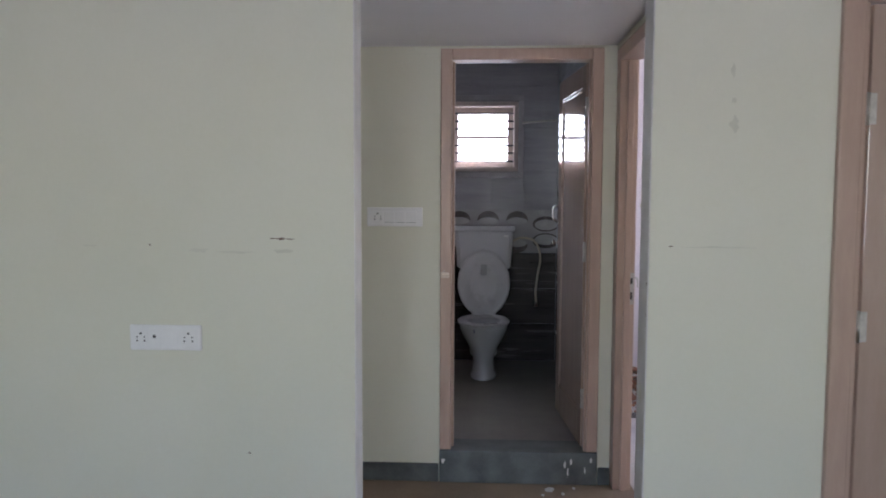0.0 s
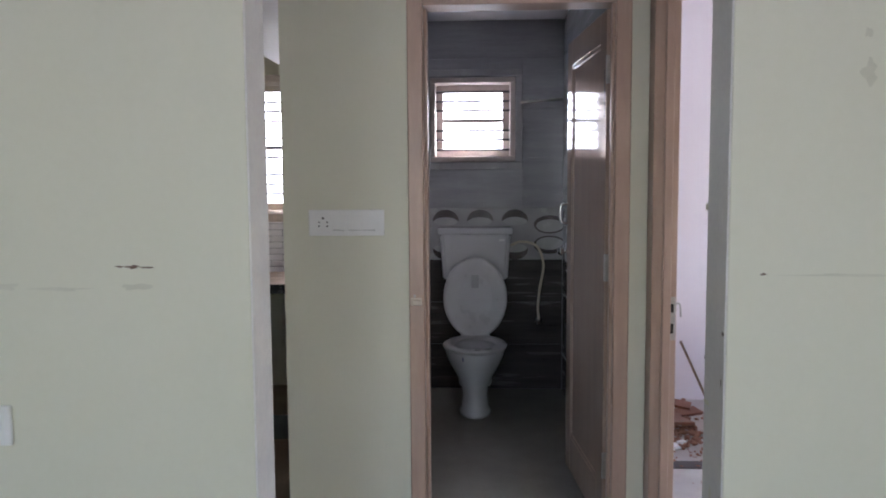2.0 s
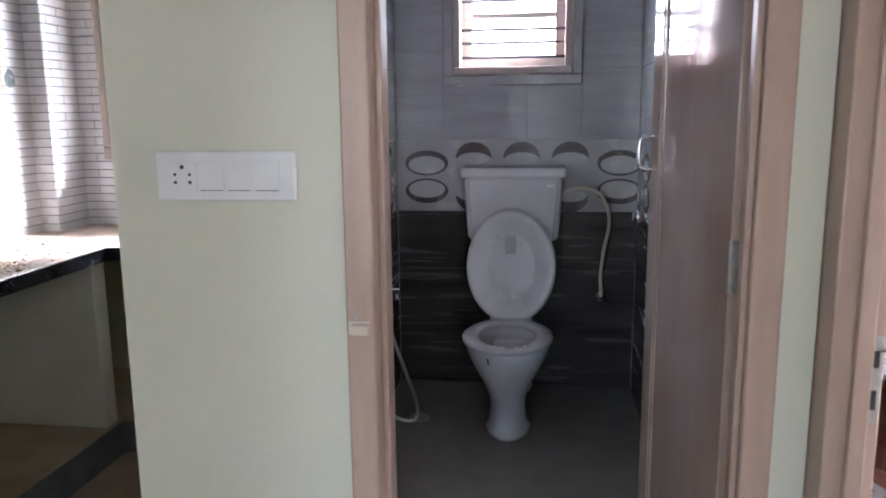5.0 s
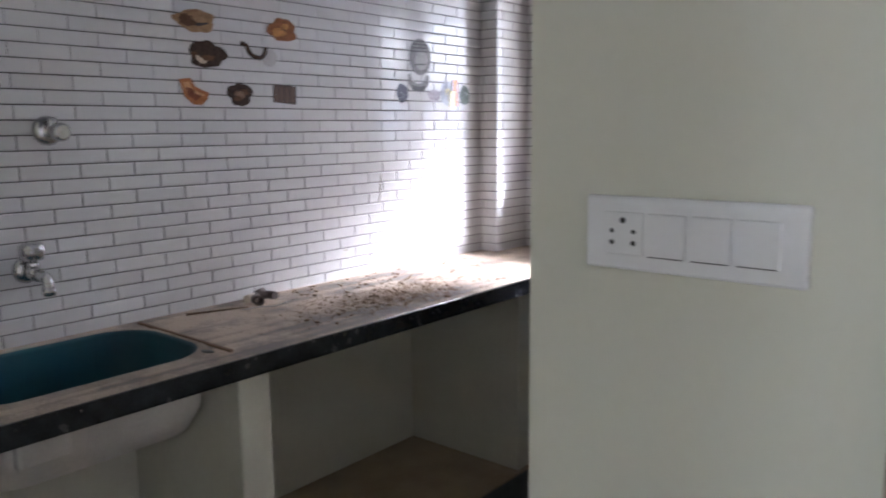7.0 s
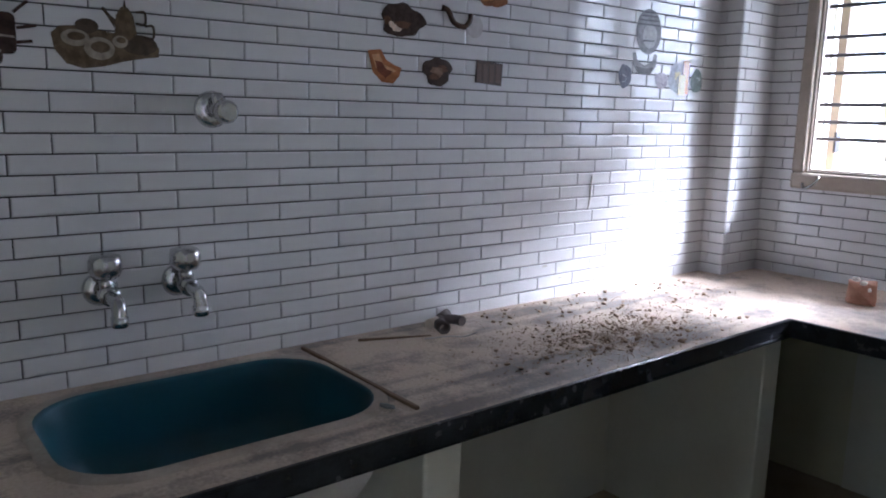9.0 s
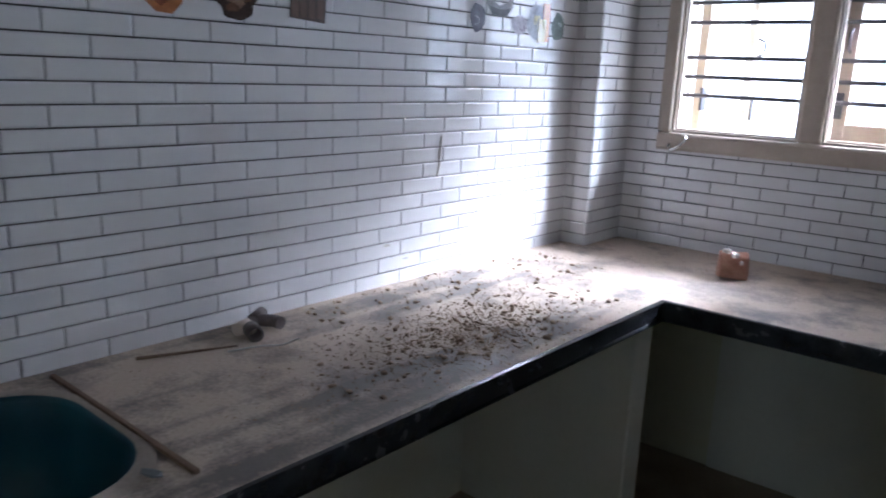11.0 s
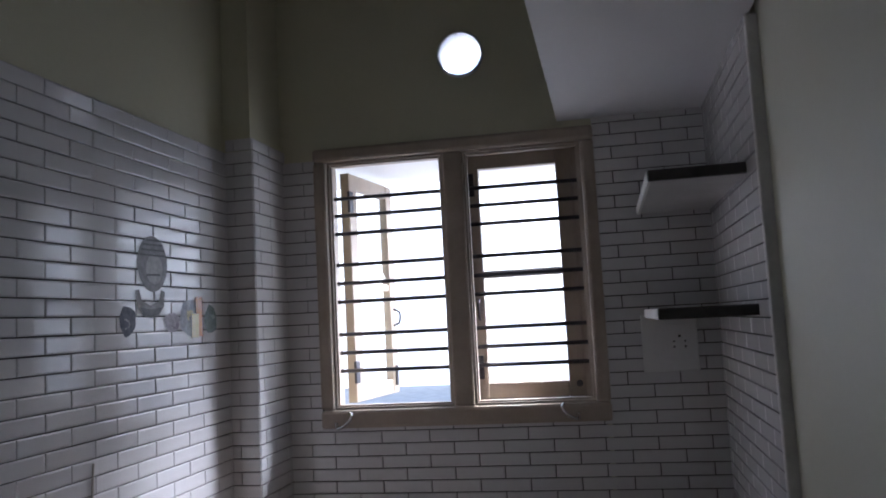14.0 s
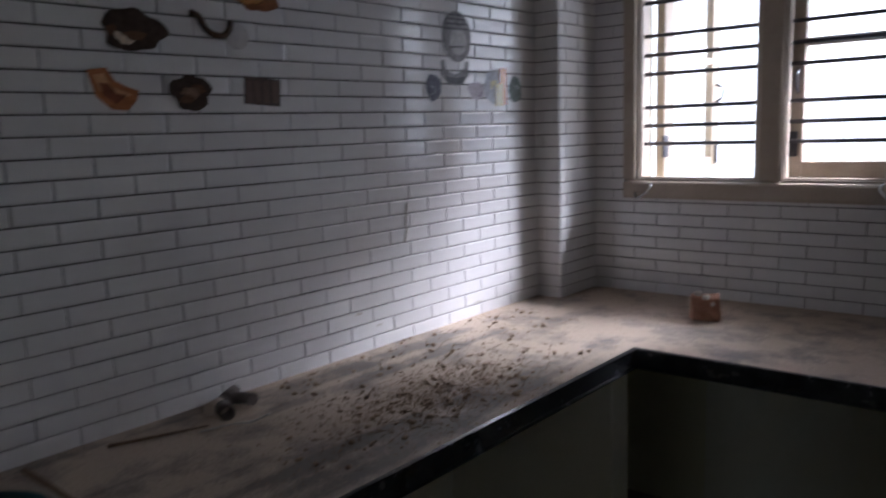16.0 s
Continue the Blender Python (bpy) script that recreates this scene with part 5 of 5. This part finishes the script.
def ring_shape(levels, seg=36):
    """Stacked ovals (cx, cy, rx, ry, z), front pointing to -y, drawn out like an egg."""
    bm = bmesh.new()
    rings = []
    for cy, rx, ry, z in levels:
        ring = []
        for i in range(seg):
            t = 2 * math.pi * i / seg
            s, c = math.sin(t), math.cos(t)
            ring.append(bm.verts.new((rx * c * (1 - 0.10 * (-s) if s < 0 else 1), cy + ry * s, z)))
        rings.append(ring)
    for a, b in zip(rings, rings[1:]):
        for i in range(seg):
            bm.faces.new((a[i], a[(i + 1) % seg], b[(i + 1) % seg], b[i])).smooth = True
    bm.faces.new(rings[0][::-1])
    bm.faces.new(rings[-1])
    return bm


def toilet():
    ob = tagged(empty("toilet", (-0.510, 5.66, BF)), "white ceramic toilet with its lid up and a wall cistern", "toilet")
    part("pedestal", ring_shape([(0.03, 0.094, 0.14, 0.0), (0.03, 0.096, 0.142, 0.02), (0.02, 0.080, 0.118, 0.05), (0.01, 0.074, 0.108, 0.12), (0.0, 0.080, 0.118, 0.17), (-0.005, 0.108, 0.16, 0.24), (-0.005, 0.148, 0.205, 0.31), (-0.002, 0.170, 0.228, 0.36), (0.0, 0.178, 0.238, 0.395), (0.0, 0.176, 0.236, 0.405), (0.0, 0.135, 0.19, 0.408), (0.0, 0.12, 0.17, 0.37), (0.01, 0.09, 0.12, 0.28), (0.02, 0.04, 0.05, 0.22)]), CERAMIC, ob)
    seat = bmesh.new()
    seg = 40
    prof = [(0.186, 0.246, 0.409), (0.188, 0.248, 0.418), (0.178, 0.238, 0.426), (0.135, 0.185, 0.426), (0.120, 0.168, 0.418), (0.122, 0.170, 0.409)]
    rings = []
    for rx, ry, z in prof:
        rings.append([seat.verts.new((rx * math.cos(2 * math.pi * i / seg), ry * math.sin(2 * math.pi * i / seg), z)) for i in range(seg)])
    for k in range(len(rings)):
        a, b = rings[k], rings[(k + 1) % len(rings)]
        for i in range(seg):
            seat.faces.new((a[i], a[(i + 1) % seg], b[(i + 1) % seg], b[i])).smooth = True
    part("seat", seat, SEATLID, ob)
    lid = bmesh.new()
    prof = [(0.186, 0.240, -0.008), (0.197, 0.250, -0.004), (0.197, 0.250, 0.006), (0.184, 0.236, 0.012), (0.166, 0.214, 0.008), (0.122, 0.165, 0.003), (0.104, 0.145, -0.002)]
    rings = [[lid.verts.new((rx * math.cos(2 * math.pi * i / seg), ry * math.sin(2 * math.pi * i / seg), z)) for i in range(seg)] for rx, ry, z in prof]
    for a, b in zip(rings, rings[1:]):
        for i in range(seg):
            lid.faces.new((a[i], a[(i + 1) % seg], b[(i + 1) % seg], b[i])).smooth = True
    lid.faces.new(rings[0][::-1])
    lid.faces.new(rings[-1])
    l = part("lid", lid, SEATLID, ob, "raised oval lid with dust and stickers")
    l.matrix_basis = pose(0, 0.262, 0.655, 82, 0, 0)
    part("sticker", box(-0.022, 0.022, 0.225, 0.228, 0.72, 0.80, 0.001), BATHLIGHT, ob)
    for sx in (-0.07, 0.07):
        part("hinge", rod((sx - 0.02, 0.232, 0.425), (sx + 0.02, 0.232, 0.425), 0.012, seg=12), SEATLID, ob)
    part("bridge", box(-0.085, 0.085, 0.19, 0.275, 0.36, 0.412, 0.012), CERAMIC, ob)
    part("outlet", box(-0.10, 0.10, 0.12, 0.54, 0.12, 0.36, 0.03), CERAMIC, ob)
    cis = part("cistern", slab([(-0.205, 0.385), (-0.19, 0.365), (0.19, 0.365), (0.205, 0.385), (0.205, 0.563), (-0.205, 0.563)], 0.755, 1.04, 0.010), CERAMIC, ob)
    for v in cis.data.vertices:
        v.co.x *= 1 + 0.10 * (v.co.z - 0.755) / 0.285
    part("cistern_lid", box(-0.236, 0.236, 0.345, 0.563, 1.04, 1.082, 0.010), CERAMIC, ob)
    part("flush_button", box(0.150, 0.185, 0.338, 0.347, 1.0, 1.012, 0.002), PLASTIC, ob)
    part("flush_pipe", tube([(0.0, 0.47, 0.76), (0.0, 0.47, 0.62), (0.0, 0.45, 0.45), (0.0, 0.40, 0.33)], 0.022, 12, 24), PLASTIC, ob)


toilet()
sv = tagged(empty("stop_valve", (-0.098, BY1 - 0.002, 0.56)), "chrome stop valve feeding the cistern hose", "valve")
part("flange", rod((0, 0, 0), (0, -0.012, 0), 0.026, 0.022, 20), CHROME, sv)
part("body", rod((0, -0.01, 0), (0, -0.055, 0), 0.014, seg=16), CHROME, sv)
part("knob", rod((0, -0.055, 0), (0, -0.08, 0), 0.020, 0.017, 16, bevel=0.003), CHROME, sv)
tagged(finish("cistern_hose", tube([(-0.285, 6.10, 1.065), (-0.22, 6.08, 1.09), (-0.12, 6.09, 1.06), (-0.075, 6.12, 0.94), (-0.095, 6.15, 0.78), (-0.105, 6.16, 0.66), (-0.098, 6.17, 0.575)], 0.008, 10, 60), HOSE), "cream braided hose from the valve to the cistern", "hose")

mx = tagged(empty("bath_mixer", (BX0, 5.42, 0.835)), "chrome wall mixer tap with spout and lever", "mixer tap")
part("body", rod((0.0, 0, -0.018), (0.075, 0, -0.018), 0.024, seg=18), CHROME, mx)
part("knob", rod((0.060, -0.01, -0.012), (0.125, -0.01, -0.006), 0.030, 0.022, 18, bevel=0.004), CHROME, mx)
part("stem", rod((0.06, 0, -0.01), (0.06, 0, -0.075), 0.014, seg=16), CHROME, mx)
part("spout", box(0.01, 0.165, -0.012, 0.012, -0.095, -0.068, 0.006), CHROME, mx)
part("nozzle", rod((0.15, 0, -0.09), (0.15, 0, -0.115), 0.012, seg=14), CHROME, mx)
sh = tagged(empty("hand_spray", (BX0 + 0.02, 5.40, 0.97)), "chrome hand spray hanging on the bathroom wall", "hand spray")
part("head", rod((0.03, 0, 0.02), (0.055, 0, 0.045), 0.020, 0.016, 16), CHROME, sh)
part("grip", tube([(0.035, 0, 0.03), (0.03, 0, 0.0), (0.02, 0, -0.05), (0.02, 0, -0.085)], 0.010, 10, 20), CHROME, sh)
part("holder", box(-0.02, 0.015, -0.012, 0.012, -0.03, 0.0, 0.003), CHROME, sh)
tagged(finish("spray_hose", tube([(-0.985, 5.42, 0.70), (-0.955, 5.42, 0.60), (-0.90, 5.44, 0.42), (-0.86, 5.46, 0.28), (-0.875, 5.46, 0.215), (-0.95, 5.44, 0.235), (-1.02, 5.42, 0.33), (-1.05, 5.40, 0.45), (-1.055, 5.40, 0.60), (-1.057, 5.40, 0.885)], 0.0075, 10, 90), STEEL), "grey metal shower hose hanging in a loop", "hose")
bt = tagged(empty("low_tap", (BX0, 5.62, 0.50)), "small chrome tap low on the bathroom wall", "tap")
part("body", rod((0, 0, 0), (0.06, 0, 0), 0.013, seg=14), CHROME, bt)
part("knob", rod((0.06, 0, 0), (0.085, 0, 0), 0.018, seg=14), CHROME, bt)
tagged(finish("floor_drain", rod((-0.90, 5.75, BF + 0.001), (-0.90, 5.75, BF + 0.005), 0.045, seg=24), STEEL), "round steel drain in the bathroom floor", "drain")

# ---- bedroom things ----
bx = tagged(empty("drawer_box", (1.164, 5.567, F + 0.006), -70), "red brown board box with a silver patterned top", "box")
W, D, H = 0.62, 0.40, 0.43
for nm, q in (("side", (-W / 2, -W / 2 + 0.018, -D / 2, D / 2, 0, H)), ("side", (W / 2 - 0.018, W / 2, -D / 2, D / 2, 0, H)), ("back", (-W / 2 + 0.018, W / 2 - 0.018, D / 2 - 0.012, D / 2, 0, H)), ("bottom", (-W / 2 + 0.018, W / 2 - 0.018, -D / 2, D / 2 - 0.012, 0.0, 0.06)), ("divider", (-0.10, -0.085, -D / 2 + 0.02, D / 2 - 0.012, 0.06, H))):
    part(nm, box(*q, 0.002), PLY, bx)
part("top", box(-W / 2 - 0.01, W / 2 + 0.01, -D / 2 - 0.01, D / 2 + 0.005, H, H + 0.022, 0.003), FOIL, bx, "silver patterned sheet top")
for k in range(9):
    part("edge_check", box(-W / 2 - 0.005 + k * 0.069, -W / 2 + 0.028 + k * 0.069, -D / 2 - 0.0125, -D / 2 - 0.0095, H + 0.002, H + 0.02), IRON, bx)
pl = tagged(finish("leaning_stick", rod((0.93, 5.62, F + 0.014), (0.775, 6.02, 0.465), 0.008, seg=8), RUST), "thin wooden stick leaning against the box", "stick")
for k, (x, y, s, a) in enumerate(((0.80, 6.08, 0.28, 25), (0.70, 5.92, 0.22, 70), (0.74, 6.2, 0.3, -20), (0.68, 5.72, 0.24, 40), (0.64, 6.05, 0.26, 100))):
    b = finish("broken_board", box(-s / 2, s / 2, -0.05, 0.05, 0, 0.018, 0.002), PLY)
    b.matrix_basis = pose(x, y, F + 0.012 + 0.02 * k, 8, 4 * k, a)
    tagged(b, "broken red brown board lying in the rubble", "board", "broken boards")
verts, faces = [], []
rnd = random.Random(5)
for k in range(420):
    x, y = rnd.gauss(0.66, 0.16), rnd.gauss(5.75, 0.33)
    if x < 0.26 or y > 6.4 or y < 4.9:
        continue
    s = rnd.uniform(0.006, 0.03) if y > 5.4 else rnd.uniform(0.004, 0.014)
    base, a = len(verts), rnd.uniform(0, 6.3)
    for v in iv:
        q = rnd.uniform(0.6, 1.1)
        px, py = v.x * s * q, v.y * s * 0.7 * q
        verts.append((x + px * math.cos(a) - py * math.sin(a), y + px * math.sin(a) + py * math.cos(a), F + 0.006 + s * 0.4 + v.z * s * 0.6 * q))
    faces += [[base + i for i in f] for f in jf]
me = bpy.data.meshes.new("floor_rubble")
me.from_pydata(verts, [], faces)
me.materials.append(BRICK)
tagged(new("floor_rubble", me), "broken brick and board rubble on the bedroom floor", "rubble", kind="stuff")
for k, (x, y, s) in enumerate(((0.60, 5.42, 0.05), (0.55, 5.36, 0.035), (0.66, 5.5, 0.04))):
    tagged(finish("plastic_scrap", chunk((x, y, F + 0.008), s, 40 + k, None, 0.5), PEEL), "crumpled white plastic scrap on the floor", "plastic scrap", "plastic scraps")

# ---- wear on the living room walls ----
SCUFF = material("grey_wall_scuff", (0.57, 0.565, 0.465), (0.64, 0.63, 0.53), 18, 0.7, bump=0.1)
DARKMARK = material("brown_wall_mark", (0.10, 0.06, 0.04), (0.2, 0.14, 0.1), 40, 0.7, bump=0.1)


def mark(name, label, x, z, w, h, mat, seed):
    r = random.Random(seed)
    bm = bmesh.new()
    n = 18
    ph = [r.uniform(0, 6.3) for _ in range(3)]
    bm.faces.new([bm.verts.new((x + w / 2 * (1 + 0.3 * math.sin(3 * t + ph[0]) + 0.2 * math.sin(5 * t + ph[1])) * math.cos(t), FRONT - 0.0012 - 0.0002 * (seed % 5), z + h / 2 * (1 + 0.3 * math.sin(4 * t + ph[2])) * math.sin(t))) for t in [2 * math.pi * i / n for i in range(n)]])
    tagged(finish(name, bm, mat), label, "wall mark", "wall marks")


for k, (x, z, w, h) in enumerate(((-1.235, 1.279, 0.03, 0.008), (-1.205, 1.278, 0.03, 0.004), (-1.265, 1.28, 0.02, 0.004), (-1.71, 1.255, 0.008, 0.006), (0.126, 1.262, 0.014, 0.005), (-1.36, 0.50, 0.012, 0.006))):
    mark("wall_nick", "small brown nick in the cream paint", x, z, w, h, DARKMARK, k)
for k, (x, z, w, h) in enumerate(((-1.53, 1.235, 0.06, 0.016), (-1.23, 1.235, 0.07, 0.014), (-1.40, 1.23, 0.12, 0.008), (-1.93, 1.25, 0.05, 0.006), (0.33, 1.68, 0.03, 0.05), (0.325, 1.76, 0.016, 0.02), (0.32, 1.86, 0.016, 0.04), (0.30, 1.26, 0.22, 0.006))):
    mark("wall_scuff", "faint grey scuff on the cream paint", x, z, w, h, SCUFF, 20 + k)

# dirt on the bathroom sill, paint spots and lost paint beside the openings
for k, (x, z, w, h) in enumerate(((-0.10, 0.075, 0.012, 0.045), (-0.085, 0.04, 0.008, 0.05), (-0.07, 0.09, 0.014, 0.03), (0.0, 0.05, 0.006, 0.05), (0.03, 0.10, 0.014, 0.03), (-0.715, 0.085, 0.02, 0.03))):
    r = random.Random(90 + k)
    bm = bmesh.new()
    bm.faces.new([bm.verts.new((x + w / 2 * r.uniform(0.6, 1.2) * math.cos(t), SW - 0.0215, z + h / 2 * r.uniform(0.6, 1.2) * math.sin(t))) for t in [2 * math.pi * i / 14 for i in range(14)]])
    tagged(finish("paint_spot", bm, REVEAL), "white paint spot on the dark stone sill", "paint spot", "paint spots")
for k, (x, y, s) in enumerate(((-0.18, 3.90, 0.03), (-0.12, 3.86, 0.018), (-0.22, 3.84, 0.012), (-0.06, 3.93, 0.015))):
    tagged(finish("floor_chip", chunk((x, y, F + 0.001), s, 130 + k, None, 0.3), REVEAL), "pale plaster chip on the brown floor", "plaster chip", "floor chips")
STAIN = material("dark_edge_stain", (0.20, 0.17, 0.14), (0.34, 0.30, 0.25), 30, 0.8, bump=0.1)
for k, (y, z, w, h) in enumerate(((2.885, 1.13, 0.02, 0.012), (2.89, 1.02, 0.008, 0.02), (2.99, 0.95, 0.05, 0.012), (2.95, 0.72, 0.02, 0.09), (3.02, 1.40, 0.03, 0.02))):
    r = random.Random(150 + k)
    for xx in (0.0502,):
        bm = bmesh.new()
        bm.faces.new([bm.verts.new((xx, y + w / 2 * r.uniform(0.5, 1.2) * math.cos(t), z + h / 2 * r.uniform(0.5, 1.2) * math.sin(t))) for t in [2 * math.pi * i / 14 for i in range(14)]])
        tagged(finish("edge_stain", bm, SCUFF if k > 1 else STAIN), "small dirty scuff on the passage side", "stain", "edge stains")
# blue paint marks on the toilet rim
BLUE = material("blue_ink", (0.02, 0.03, 0.12), (0.05, 0.06, 0.2), 60, 0.5, bump=0)
for k in range(6):
    tagged(finish("rim_mark", rod((-0.575 + k * 0.024, 5.434 + 0.0035 * abs(k - 2.5) ** 1.5, BF + 0.388), (-0.575 + k * 0.024, 5.436 + 0.0035 * abs(k - 2.5) ** 1.5, BF + 0.372 - 0.01 * (k in (0, 5))), 0.004, seg=8), BLUE), "small blue stain on the toilet rim", "stain", "rim marks")

# ---- the brick tiles, laid last ----
for job in tile_jobs:
    wall = tile_surface(*job)
    if job[0] == "tiled_wall_north":
        wall.matrix_basis = SKEW
